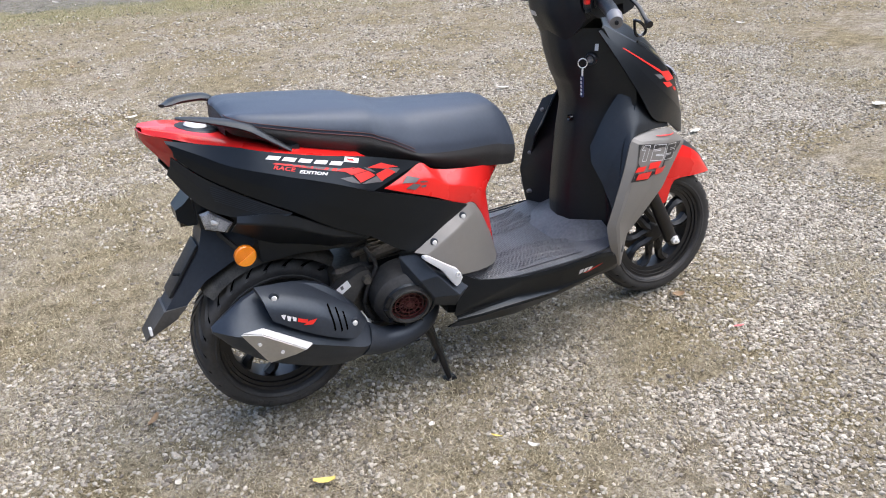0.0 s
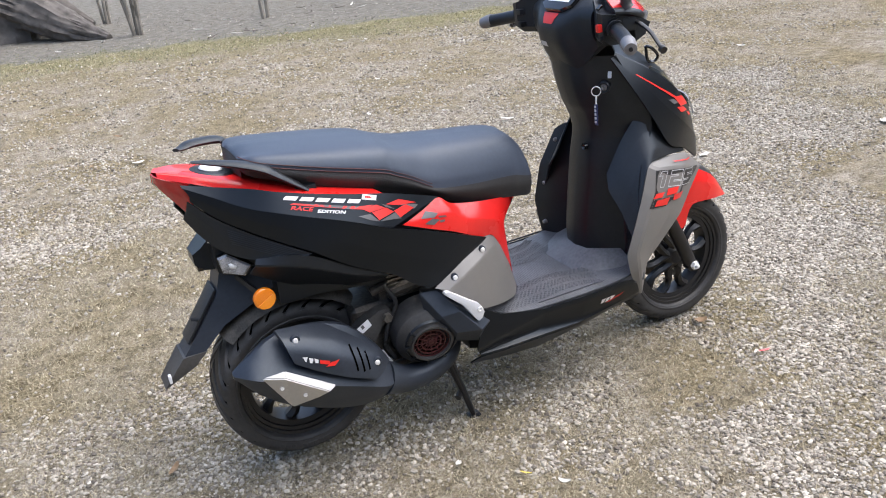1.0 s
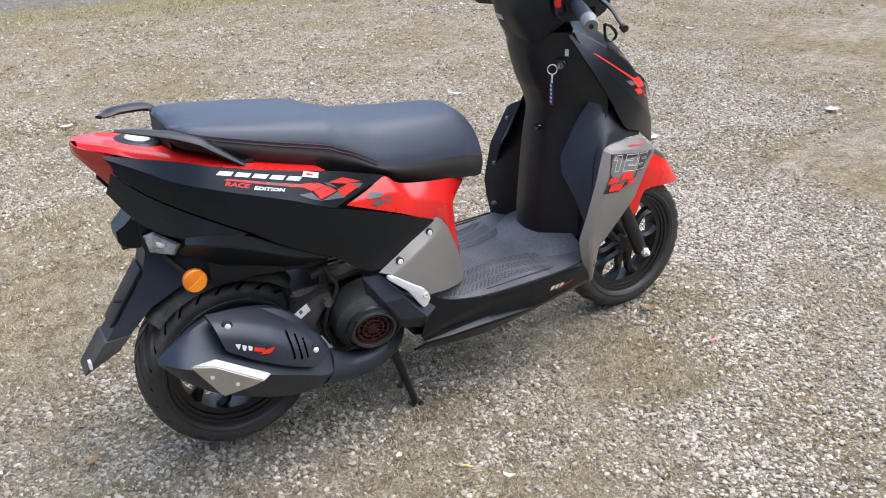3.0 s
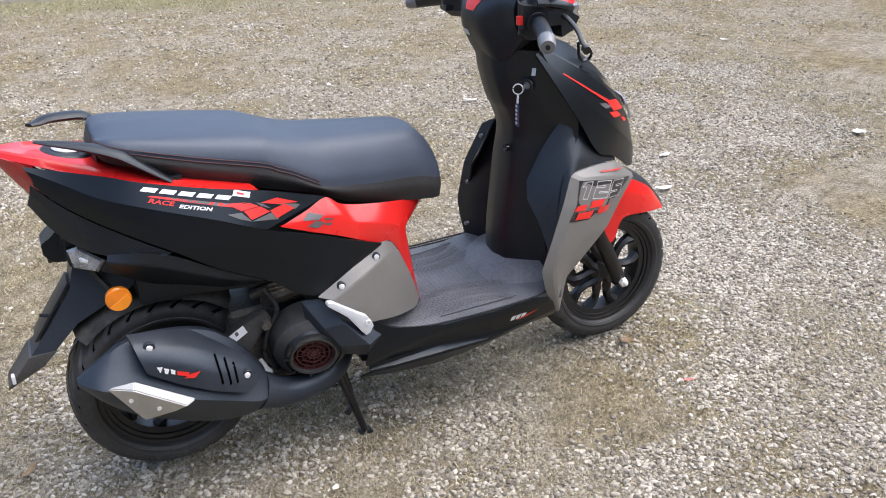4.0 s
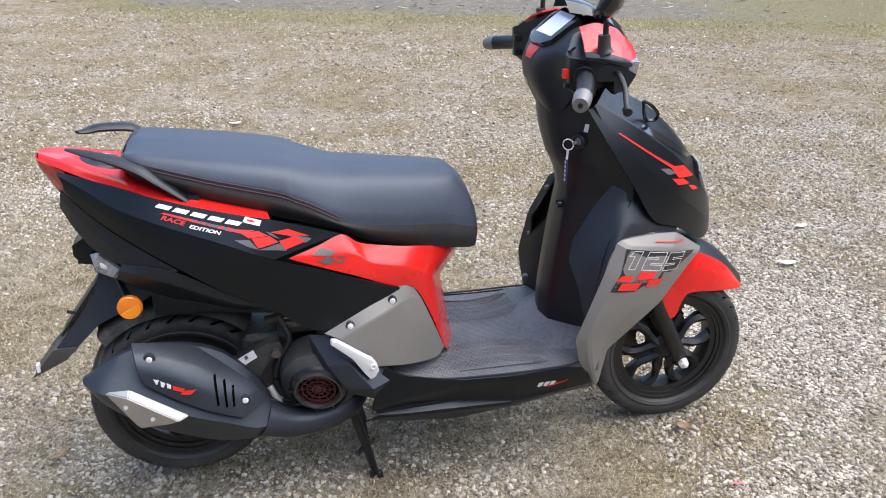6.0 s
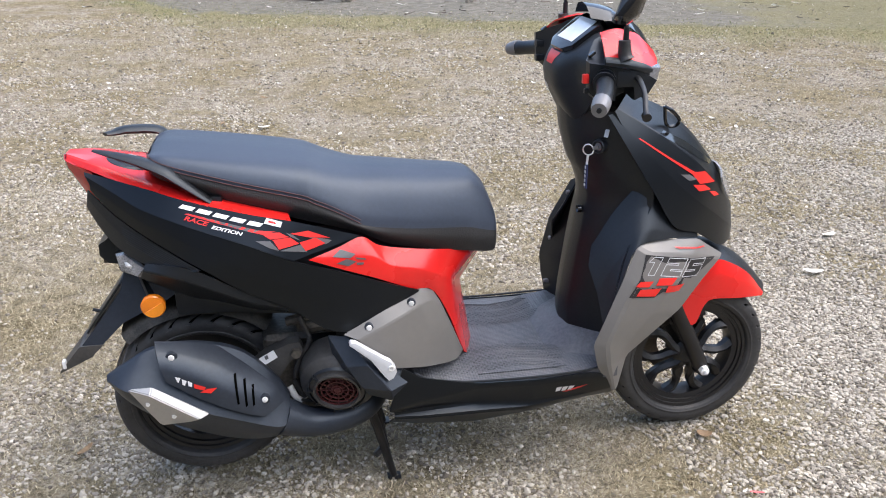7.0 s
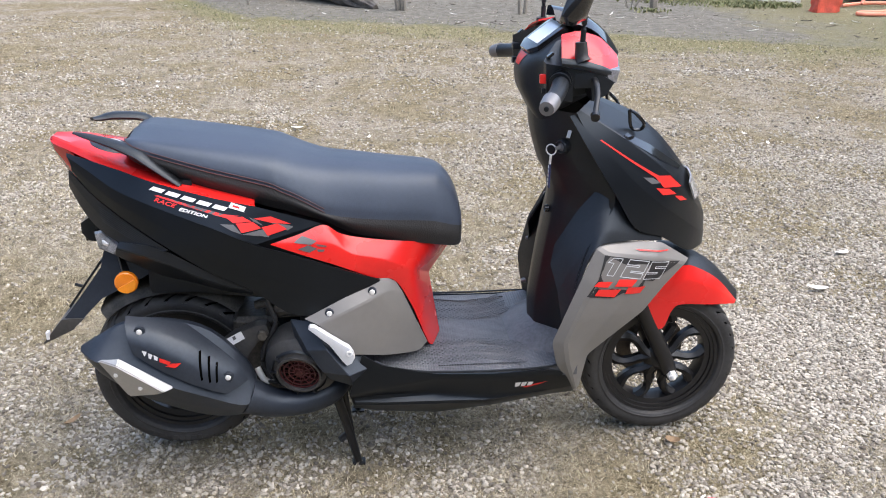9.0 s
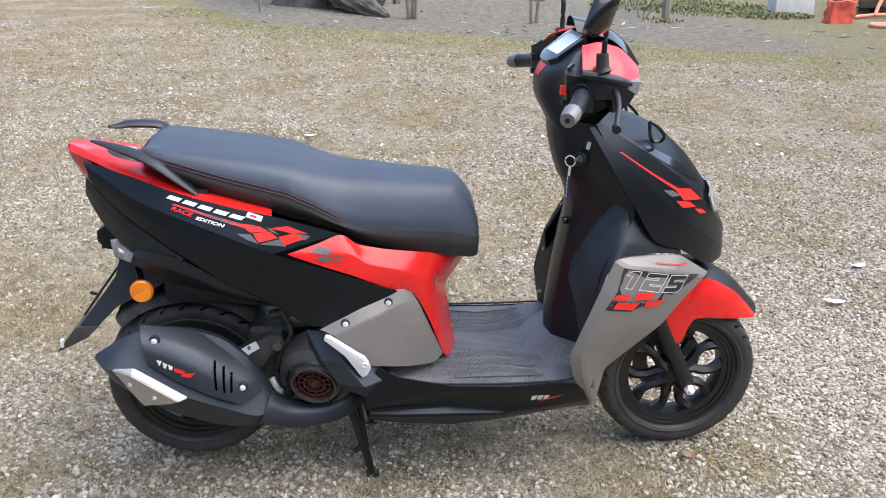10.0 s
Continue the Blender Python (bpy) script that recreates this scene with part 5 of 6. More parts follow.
for pts in ([(0.139, -0.243, 0.398), (0.144, -0.243, 0.398), (0.148, -0.243, 0.337), (0.143, -0.243, 0.335)], [(0.158, -0.243, 0.383), (0.163, -0.243, 0.383), (0.165, -0.243, 0.329), (0.160, -0.243, 0.326)], [(0.175, -0.243, 0.368), (0.180, -0.243, 0.367), (0.180, -0.243, 0.327), (0.175, -0.243, 0.324)]):
    quad(RECESS_SHADE, cover_tree, pts, cover, "slot", "flat black patch for the shade inside a vent slot", lift=0.0008)
for pts, mat in (([(0.887, -0.220, 0.277), (0.901, -0.220, 0.278), (0.897, -0.220, 0.263), (0.886, -0.220, 0.261)], WHITE), ([(0.903, -0.220, 0.277), (0.917, -0.220, 0.278), (0.911, -0.220, 0.262), (0.901, -0.220, 0.262)], WHITE), ([(0.919, -0.220, 0.278), (0.932, -0.220, 0.277), (0.927, -0.220, 0.263), (0.916, -0.220, 0.263)], WHITE), ([(0.904, -0.220, 0.259), (0.934, -0.220, 0.269), (0.967, -0.220, 0.277), (0.948, -0.220, 0.267), (0.916, -0.220, 0.257)], PRINTRED)):
    quad(mat, skirt_tree, pts, right_skirt, "badge_block", "small badge block")
head_tree, apron_tree, tail_tree = tree_of(head), tree_of(apron), tree_of(tail)
quad(PRINTRED, head_tree, [(0.9, -0.034, 1.04), (0.9, 0.032, 1.04), (0.9, 0.018, 1.014), (0.9, -0.02, 1.014)], head, "badge_block", "red badge below the dash", way=(1, 0, 0))
quad(LIGHTGREY, head_tree, [(0.9, 0.012, 0.965), (0.9, 0.04, 0.967), (0.9, 0.04, 0.953), (0.9, 0.012, 0.951)], head, "label_sticker", "pale sticker on the handlebar cover", way=(1, 0, 0))
quad(LIGHTGREY, head_tree, [(0.9, 0.05, 0.94), (0.9, 0.06, 0.943), (0.9, 0.045, 0.912), (0.9, 0.036, 0.915)], head, "label_sticker", "pale sticker on the handlebar cover", way=(1, 0, 0))
LOCK_AT = pose(0.990, -0.119, 0.842, 0, 0, 38) @ pose(0, 0, 0, 0, -90, 0)
lock = part("lock", moved(lathe([(0.009, 0.002), (0.010, 0.005), (0.014, 0.006), (0.0165, 0.003), (0.017, -0.012)], (0, 0, 0), 28, "z"), LOCK_AT), PLASTIC, apron, "round ignition lock")
part("lock_core", moved(lathe([(0.0001, 0.004), (0.0085, 0.0035), (0.0092, 0.0)], (0, 0, 0), 20, "z"), LOCK_AT), ENDCAP, lock, "steel lock core")
part("sticker", box((-0.001, 0.001), (-0.005, 0.005), (-0.009, 0.009), 0.0003, 1, m=pose(1.003, -0.128, 0.874, 0, 20, 40)), LIGHTGREY, apron, "pale sticker by the lock")
for z in (0.66,):
    part("apron_screw", lathe([(0.0001, 0.004), (0.006, 0.002), (0.009, -0.003), (0.01, 0.006)], (0.981, -0.03, z), 14, "x"), GLOSS, apron)
# bracket on the cowl
for s in (1, -1):
    part("screen_bracket", tube([(1.150, -s * 0.098, 0.922), (1.164, -s * 0.107, 0.914), (1.186, -s * 0.105, 0.890), (1.180, -s * 0.096, 0.874), (1.158, -s * 0.096, 0.880), (1.150, -s * 0.098, 0.922)], 0.0042, 8, 3), GLOSS, scooter, "black cowl bracket loop")
    part("headlamp", shell([[(1.325, -s * 0.08, 0.735), (1.34, -s * 0.045, 0.745), (1.348, -s * 0.0, 0.75)], [(1.345, -s * 0.075, 0.69), (1.37, -s * 0.04, 0.695), (1.379, 0, 0.70)]], 4, thick=0.004), CLEAR, scooter, "clear headlamp lens")

# key ring hanging from the lock
fob = tagged(new("key_ring"), "steel key ring with dark blue woven tag at the ignition", "key ring")
ringpts = [(0.966 + 0.010 * math.cos(radians(a)), -0.116 - 0.007 * math.cos(radians(a)), 0.835 + 0.0125 * math.sin(radians(a))) for a in range(0, 361, 30)]
part("ring", tube(ringpts, 0.0016, 6, 2), STEEL, fob)
part("key", box((-0.018, 0.004), (-0.001, 0.001), (-0.0045, 0.0045), 0.0008, 1, m=pose(0.986, -0.1215, 0.842, 0, 0, 38)), ENDCAP, fob)
part("link", tube([(0.966, -0.116, 0.823), (0.965, -0.115, 0.80)], 0.0028, 6, 3), STEEL, fob)
part("tag", box((0.963, 0.967), (-0.1205, -0.1085), (0.742, 0.80), 0.001, 1), BLUETAG, fob, "dark blue tag with pale marks")
for k in range(5):
    part("mark", box((0.9618, 0.9632), (-0.118, -0.111), (0.748 + 0.0105 * k, 0.754 + 0.0105 * k), 0, 1), LIGHTGREY, fob)

# ---- ground ----


def edge_of_yard(x, y):
    """How far a place lies past the edge of the gravelled yard, towards the bare earth."""
    return (y + 0.4 * x + 1.5 * min(0.0, x + 0.8) - 8.6) / 1.077


PATCHES = ((0.3, 2.7, 1.2, 1.6), (0.45, 1.9, 0.15, 0.5), (0.35, 0.72, -0.12, 0.10), (0.3, 0.33, -0.2, 0.08), (-0.35, 1.05, -0.12, 0.06), (-0.3, 0.33, 0.0, 0.02), (-0.45, -0.7, 1.2, 0.5), (0.3, -1.6, 3.6, 1.5),
           (0.5, 0.1, 3.7, 0.15), (0.15, 0.9, 2.3, 0.5), (0.3, 1.2, -0.75, 0.2), (-0.3, 1.1, -0.43, 0.04), (0.25, -0.5, 0.05, 0.06), (0.3, 2.9, 2.0, 0.5))


def stoniness(x, y):
    """How much of the yard is gravel at a place, 0 to 1."""
    n = 0.3 + 0.6 * noise.noise((x * 0.9, y * 0.9, 11.3)) + 0.6 * noise.noise((x * 3.4, y * 3.4, 5.1)) + 0.5 * noise.noise((x * 9.0, y * 9.0, 2.2))
    for much, px_, py_, wide in PATCHES:
        n += much * math.exp(-((x - px_) ** 2 + (y - py_) ** 2) / wide)
    e = edge_of_yard(x, y)
    return max(0.0, min(1.0, n)) * max(0.0, min(1.0, (-e - 0.4) / 1.2))


def grid_ground():
    xs = [-200, -60, -20, -9] + [-6 + 0.12 * i for i in range(125)] + [12, 25, 70, 200]
    ys = [-200, -60, -15, -6] + [-3.5 + 0.12 * i for i in range(135)] + [16, 30, 80, 300]
    return skin([[Vector((x, y, ground_height(x, y))) for x in xs] for y in ys])


def yard_material():
    """Thatch, earth and grit; bare grey earth past the edge of the yard and a green fringe before it."""
    m = bpy.data.materials.new("dry_yard")
    m.use_nodes = True
    t = m.node_tree
    b = t.nodes["Principled BSDF"]
    b.inputs["Roughness"].default_value, b.inputs["Specular IOR Level"].default_value = 0.95, 0.15
    co = t.nodes.new("ShaderNodeTexCoord")

    def tex(scale, detail=6, rough=0.6):
        n = t.nodes.new("ShaderNodeTexNoise")
        n.inputs["Scale"].default_value, n.inputs["Detail"].default_value, n.inputs["Roughness"].default_value = scale, detail, rough
        t.links.new(co.outputs["Object"], n.inputs["Vector"])
        return n.outputs["Fac"]

    def ramp(src, stops):
        r = t.nodes.new("ShaderNodeValToRGB")
        while len(r.color_ramp.elements) < len(stops):
            r.color_ramp.elements.new(0.5)
        for e, (p, c) in zip(r.color_ramp.elements, stops):
            e.position, e.color = p, (*c, 1)
        t.links.new(src, r.inputs["Fac"])
        return r.outputs["Color"]

    def blend(f, a, c):
        mx = t.nodes.new("ShaderNodeMix")
        mx.data_type = "RGBA"
        t.links.new(f, mx.inputs["Factor"])
        t.links.new(a, mx.inputs["A"])
        t.links.new(c, mx.inputs["B"])
        return mx.outputs["Result"]

    def math_node(op, a, c):
        n = t.nodes.new("ShaderNodeMath")
        n.operation = op
        for i, v in enumerate((a, c)):
            if isinstance(v, (int, float)):
                n.inputs[i].default_value = v
            else:
                t.links.new(v, n.inputs[i])
        return n.outputs[0]

    straw = ramp(tex(85, 8, 0.85), ((0.38, (0.05, 0.038, 0.022)), (0.5, (0.21, 0.173, 0.107)), (0.62, (0.40, 0.343, 0.229))))
    grit = ramp(tex(110, 6, 0.85), ((0.38, (0.06, 0.05, 0.038)), (0.5, (0.28, 0.245, 0.195)), (0.62, (0.5, 0.46, 0.39))))
    patches = ramp(tex(1.6, 5, 0.65), ((0.42, (0, 0, 0)), (0.6, (1, 1, 1))))
    yard = blend(patches, straw, grit)
    clump = t.nodes.new("ShaderNodeMix")
    clump.data_type, clump.blend_type = "RGBA", "MULTIPLY"
    clump.inputs["Factor"].default_value = 1.0
    t.links.new(yard, clump.inputs["A"])
    t.links.new(ramp(tex(13, 7, 0.75), ((0.34, (0.5, 0.47, 0.42)), (0.5, (0.9, 0.9, 0.88)), (0.66, (1.2, 1.2, 1.2)))), clump.inputs["B"])
    yard = clump.outputs["Result"]
    earth = ramp(tex(9, 8, 0.7), ((0.3, (0.088, 0.081, 0.067)), (0.5, (0.158, 0.149, 0.127)), (0.7, (0.235, 0.223, 0.193))))
    green = ramp(tex(60, 6, 0.7), ((0.34, (0.065, 0.064, 0.026)), (0.5, (0.18, 0.168, 0.08)), (0.68, (0.33, 0.3, 0.165))))
    sep = t.nodes.new("ShaderNodeSeparateXYZ")
    t.links.new(co.outputs["Object"], sep.inputs[0])
    line = math_node("ADD", sep.outputs["Y"], math_node("MULTIPLY", sep.outputs["X"], 0.4))
    line = math_node("ADD", line, math_node("MULTIPLY", math_node("MINIMUM", math_node("ADD", sep.outputs["X"], 0.8), 0.0), 1.5))
    line = math_node("ADD", line, math_node("MULTIPLY", math_node("SUBTRACT", tex(1.2, 5), 0.5), 2.2))

    def step(lo, hi):
        n = t.nodes.new("ShaderNodeMapRange")
        n.interpolation_type = "SMOOTHSTEP"
        n.inputs["From Min"].default_value, n.inputs["From Max"].default_value = lo, hi
        t.links.new(line, n.inputs["Value"])
        return n.outputs[0]

    col = blend(math_node("MULTIPLY", step(7.4, 8.3), 0.8), yard, green)
    far = t.nodes.new("ShaderNodeMapRange")
    far.interpolation_type = "SMOOTHSTEP"
    far.inputs["From Min"].default_value, far.inputs["From Max"].default_value = 5.0, 6.2
    far.inputs["To Min"].default_value, far.inputs["To Max"].default_value = 1.0, 0.25
    t.links.new(math_node("ADD", sep.outputs["X"], math_node("MULTIPLY", math_node("SUBTRACT", tex(1.7, 5), 0.5), 3.0)), far.inputs["Value"])
    col = blend(math_node("MULTIPLY", step(8.45, 8.9), far.outputs[0]), col, earth)
    t.links.new(col, b.inputs["Base Color"])
    bump = t.nodes.new("ShaderNodeBump")
    bump.inputs["Strength"].default_value, bump.inputs["Distance"].default_value = 0.8, 0.02
    t.links.new(tex(70, 8, 0.75), bump.inputs["Height"])
    t.links.new(bump.outputs[0], b.inputs["Normal"])
    return m


def island_material(name, stops, rough=0.85, grain=150.0):
    """A colour of its own for each pebble or blade."""
    m = bpy.data.materials.new(name)
    m.use_nodes = True
    t = m.node_tree
    b = t.nodes["Principled BSDF"]
    b.inputs["Roughness"].default_value, b.inputs["Specular IOR Level"].default_value = rough, 0.25
    g = t.nodes.new("ShaderNodeNewGeometry")
    r = t.nodes.new("ShaderNodeValToRGB")
    while len(r.color_ramp.elements) < len(stops):
        r.color_ramp.elements.new(0.5)
    for e, (p, c) in zip(r.color_ramp.elements, stops):
        e.position, e.color = p, (*c, 1)
    t.links.new(g.outputs["Random Per Island"], r.inputs["Fac"])
    co = t.nodes.new("ShaderNodeTexCoord")
    n = t.nodes.new("ShaderNodeTexNoise")
    n.inputs["Scale"].default_value = grain
    t.links.new(co.outputs["Object"], n.inputs["Vector"])
    mr = t.nodes.new("ShaderNodeMapRange")
    mr.inputs["To Min"].default_value, mr.inputs["To Max"].default_value = 0.7, 1.3
    t.links.new(n.outputs["Fac"], mr.inputs["Value"])
    mx = t.nodes.new("ShaderNodeVectorMath")
    mx.operation = "SCALE"
    t.links.new(r.outputs["Color"], mx.inputs[0])
    t.links.new(mr.outputs[0], mx.inputs["Scale"])
    t.links.new(mx.outputs[0], b.inputs["Base Color"])
    return m


ground = part("ground", grid_ground(), yard_material(), None, recalc=False)
tagged(ground, "dry yard of straw-coloured grass, earth and gravel", "ground", kind="structure")

PEBBLES = island_material("pebbles", ((0.0, (0.12, 0.103, 0.085)), (0.35, (0.252, 0.226, 0.189)), (0.7, (0.376, 0.345, 0.289)), (0.95, (0.44, 0.407, 0.346)), (1.0, (0.55, 0.51, 0.435))))
BLADES = island_material("dry_blades", ((0.0, (0.10, 0.08, 0.05)), (0.35, (0.25, 0.216, 0.138)), (0.75, (0.40, 0.353, 0.242)), (1.0, (0.55, 0.488, 0.362))), 0.9, 20)
FRINGE = island_material("green_blades", ((0.0, (0.07, 0.078, 0.034)), (0.5, (0.16, 0.163, 0.08)), (1.0, (0.34, 0.32, 0.19))), 0.9, 20)
rng = np.random.default_rng(7)


def joined(name, verts, faces, mat, label, category):
    me = bpy.data.meshes.new(name)
    me.from_pydata(verts.tolist(), [], faces.tolist())
    me.materials.append(mat)
    return tagged(new(name, me), label, category, kind="stuff")


STEP = 0.06
GX, GY = np.arange(-6, 9, STEP), np.arange(-1.6, 12, STEP)
STONY = np.array([[stoniness(x, y) for x in GX] for y in GY])


def stony_at(x, y):
    return STONY[np.clip(((y + 1.6) / STEP).astype(int), 0, len(GY) - 1), np.clip(((x + 6) / STEP).astype(int), 0, len(GX) - 1)]


def past_edge(x, y):
    return (y + 0.4 * x + 1.5 * np.minimum(0.0, x + 0.8) - 8.6) / 1.077


def spots(count, xr, yr, weight):
    """Places drawn at random where the weight lets them stand."""
    out = np.zeros((0, 2))

    def fade(v, lo, hi):
        return np.clip(np.minimum(v - lo, hi - v) / 0.6 + 0.1, 0, 1)

    while len(out) < count:
        x, y = rng.uniform(*xr, count), rng.uniform(*yr, count)
        keep = rng.random(count) < weight(x, y) * fade(x, *xr) * fade(y, *yr)
        out = np.concatenate((out, np.column_stack((x, y))[keep]))
    return out[:count]


def pebbles(name, zones):
    bm = bmesh.new()
    bmesh.ops.create_icosphere(bm, subdivisions=1, radius=1)
    bm.verts.ensure_lookup_table()
    shape = np.array([v.co[:] for v in bm.verts])
    tri = np.array([[v.index for v in f.verts] for f in bm.faces if f.calc_center_median().z > -0.2])
    bm.free()
    allv, allf, k = [], [], 0
    for count, xr, yr, lo, hi in zones:
        for x, y in spots(count, xr, yr, lambda a, b: np.where(past_edge(a, b) < -0.3, 0.03 + 0.25 * stony_at(a, b) + 0.85 * stony_at(a, b) ** 2, 0.015)):
            size = lo * (hi / lo) ** (rng.random() ** 1.4)
            sx, sy, sz = size * rng.uniform(0.8, 1.35), size * rng.uniform(0.65, 1.0), size * rng.uniform(0.5, 0.85)
            a = rng.uniform(0, 2 * math.pi)
            v = shape * (1 + rng.uniform(-0.3, 0.25, (len(shape), 1))) * (sx, sy, sz)
            tilt = rng.uniform(-0.35, 0.35)
            v = np.column_stack((v[:, 0], v[:, 1] * math.cos(tilt) - v[:, 2] * math.sin(tilt), v[:, 1] * math.sin(tilt) + v[:, 2] * math.cos(tilt)))
            c, s = math.cos(a), math.sin(a)
            v = np.column_stack((v[:, 0] * c - v[:, 1] * s + x, v[:, 0] * s + v[:, 1] * c + y, v[:, 2] + ground_height(x, y) + sz * rng.uniform(0.05, 0.5)))
            allv.append(v)
            allf.append(tri + k)
            k += len(v)
    return joined(name, np.concatenate(allv), np.concatenate(allf), PEBBLES, "loose grey and cream river pebbles scattered over the yard", "gravel")


def blades(name, count, xr, yr, weight, lo, hi, mat, label, lean=1.0):
    pts = spots(count, xr, yr, weight)
    a = rng.uniform(0, 2 * math.pi, count)
    ln = rng.uniform(lo, hi, count)
    wd = rng.uniform(0.0005, 0.0012, count) * (1 + np.maximum(0, pts[:, 1]) * 0.3)
    up = rng.uniform(0.1, 0.9, count) / lean
    z = np.array([ground_height(x, y) for x, y in pts]) - 0.001
    c, s = np.cos(a), np.sin(a)
    base = np.column_stack((pts, z))
    side = np.column_stack((-s * wd, c * wd, np.zeros(count)))
    tip = base + np.column_stack((c * ln, s * ln, ln * up))
    v = np.stack((base - side, base + side, tip + side * 0.35, tip - side * 0.35), axis=1).reshape(-1, 3)
    k = np.arange(count)[:, None] * 4
    f = k + [[0, 1, 2, 3]]
    return joined(name, v, f, mat, label, "grass")


pebbles("gravel", ((52000, (-1.2, 2.7), (-1.1, 1.0), 0.0032, 0.0092), (46000, (-2.0, 4.5), (0.6, 2.9), 0.004, 0.0105), (20000, (-2.8, 6.4), (2.4, 5.6), 0.005, 0.0125), (6000, (-5.0, 7.0), (4.8, 9.4), 0.007, 0.017), (3000, (-3.5, 5.5), (-4.0, -0.9), 0.005, 0.014)))
blades("dry_grass", 190000, (-1.2, 2.7), (-1.1, 1.0), lambda x, y: 1.0 - 0.85 * stony_at(x, y), 0.004, 0.015, BLADES, "short dry straw-coloured grass matted over the yard")
blades("dry_grass", 170000, (-2.0, 4.5), (0.6, 2.9), lambda x, y: 1.0 - 0.85 * stony_at(x, y), 0.005, 0.018, BLADES, "short dry straw-coloured grass lying over the yard")
blades("dry_grass", 110000, (-3.4, 7.0), (2.4, 9.0), lambda x, y: np.where(past_edge(x, y) < 0, 1.0 - 0.85 * stony_at(x, y), 0.0), 0.008, 0.02, BLADES, "thin dry grass towards the edge of the yard")
blades("green_grass", 26000, (-5.0, 8.0), (5.0, 11.0), lambda x, y: np.exp(-((past_edge(x, y) + 0.5) / 0.75) ** 2), 0.008, 0.024, FRINGE, "green fringe of grass along the bare earth", 0.9)

LITTER = island_material("leaf_litter", ((0.0, (0.03, 0.024, 0.018)), (0.5, (0.12, 0.095, 0.065)), (0.85, (0.3, 0.26, 0.2)), (1.0, (0.6, 0.56, 0.48))), 0.9, 20)
blades("leaf_litter", 7000, (-5.0, 9.0), (6.0, 12.5), lambda x, y: np.clip(past_edge(x, y) * 1.5, 0, 1), 0.02, 0.07, LITTER, "dead leaves and twigs over the bare earth", 2.0)

# ---- the far edge of the yard ----


FURROWED = material("furrowed_bark", (0.075, 0.065, 0.056), 0.95, vary=0.5, second=(0.17, 0.153, 0.137), scale=26, bump=1.0, bump_scale=45)
stump = tagged(new("old_tree"), "old tree trunk with grey furrowed bark and a spreading root", "tree")


def furrows(path, radii, seed):
    """Bark ridges run along the trunk."""
    pts, rad = spline(path, 10), [v.x for v in spline([(r, 0, 0) for r in radii], 10)]
    rings = []
    for i, p in enumerate(pts):
        d = (pts[min(i + 1, len(pts) - 1)] - pts[max(i - 1, 0)]).normalized()
        side = d.cross(Vector((0.1, 1, 0))).normalized()
        top = side.cross(d).normalized()
        ring = []
        for k in range(56):
            a = 2 * math.pi * k / 56
            f = 1 + 0.22 * noise.noise((2 * math.cos(a) + seed, 2 * math.sin(a), i * 0.08)) + 0.16 * noise.noise((9 * math.cos(a) + seed, 9 * math.sin(a), i * 0.12)) + 0.05 * noise.noise((20 * math.cos(a), 20 * math.sin(a), i * 0.5 + seed))
            ring.append(p + rad[i] * f * (math.cos(a) * side + math.sin(a) * top))
        rings.append(ring)
    return skin(rings, closed_u=True, cap=True)


part("trunk", furrows([(-0.34, 11.5, -0.15), (-0.33, 11.5, 0.25), (-0.36, 11.5, 0.7), (-0.42, 11.55, 1.4), (-0.5, 11.6, 2.8)], [0.58, 0.48, 0.42, 0.38, 0.34], 2.0), FURROWED, stump, sharp=60)
part("root", furrows([(-0.2, 11.25, 0.52), (0.1, 10.85, 0.33), (0.36, 10.42, 0.17), (0.58, 10.12, 0.07), (0.79, 9.84, 0.0)], [0.32, 0.26, 0.19, 0.13, 0.05], 5.0), FURROWED, stump, sharp=60)
part("root", furrows([(0.05, 11.5, 0.45), (0.4, 11.35, 0.25), (0.75, 11.2, 0.03)], [0.28, 0.2, 0.08], 8.0), FURROWED, stump, sharp=60)


def shrub(place, stems, height, spread, thick, label, group="bare shrubs"):
    """A clump of bare thin stems."""
    ob = tagged(new("bare_shrub"), label, "shrub", group)
    for k in range(stems):
        a = rng.uniform(0, 2 * math.pi)
        r = rng.uniform(0.02, 0.07)
        x, y = place[0] + r * math.cos(a), place[1] + r * math.sin(a)
        lean = rng.uniform(0.3, 1.0) * spread
        path = [(x, y, -0.03), (x + lean * 0.25 * math.cos(a), y + lean * 0.2 * math.sin(a), height * 0.35), (x + lean * 0.6 * math.cos(a) + rng.uniform(-0.03, 0.03), y + lean * 0.6 * math.sin(a), height * 0.7), (x + lean * math.cos(a), y + lean * math.sin(a), height)]
        part("stem", tube(path, [thick * 1.2, thick, thick * 0.8, thick * 0.4], 7, 4), TWIG, ob)
    return ob


shrub((1.12, 9.7), 7, 1.4, 0.34, 0.021, "clump of bare brown stems standing in bare earth")
shrub((0.95, 11.5), 5, 1.4, 0.2, 0.018, "upright bare stems near the old trunk")
shrub((-0.93, 10.3), 1, 1.2, 0.2, 0.02, "single thin bare stem at the edge of the grass")
shrub((2.69, 9.25), 3, 1.2, 0.3, 0.022, "forked bare sapling standing in bare earth")
shrub((4.6, 9.75), 1, 2.2, 0.1, 0.05, "bare young tree stem with leaf litter at its foot")
shrub((4.3, 9.9), 5, 0.22, 0.3, 0.006, "low bare twigs on the earth")

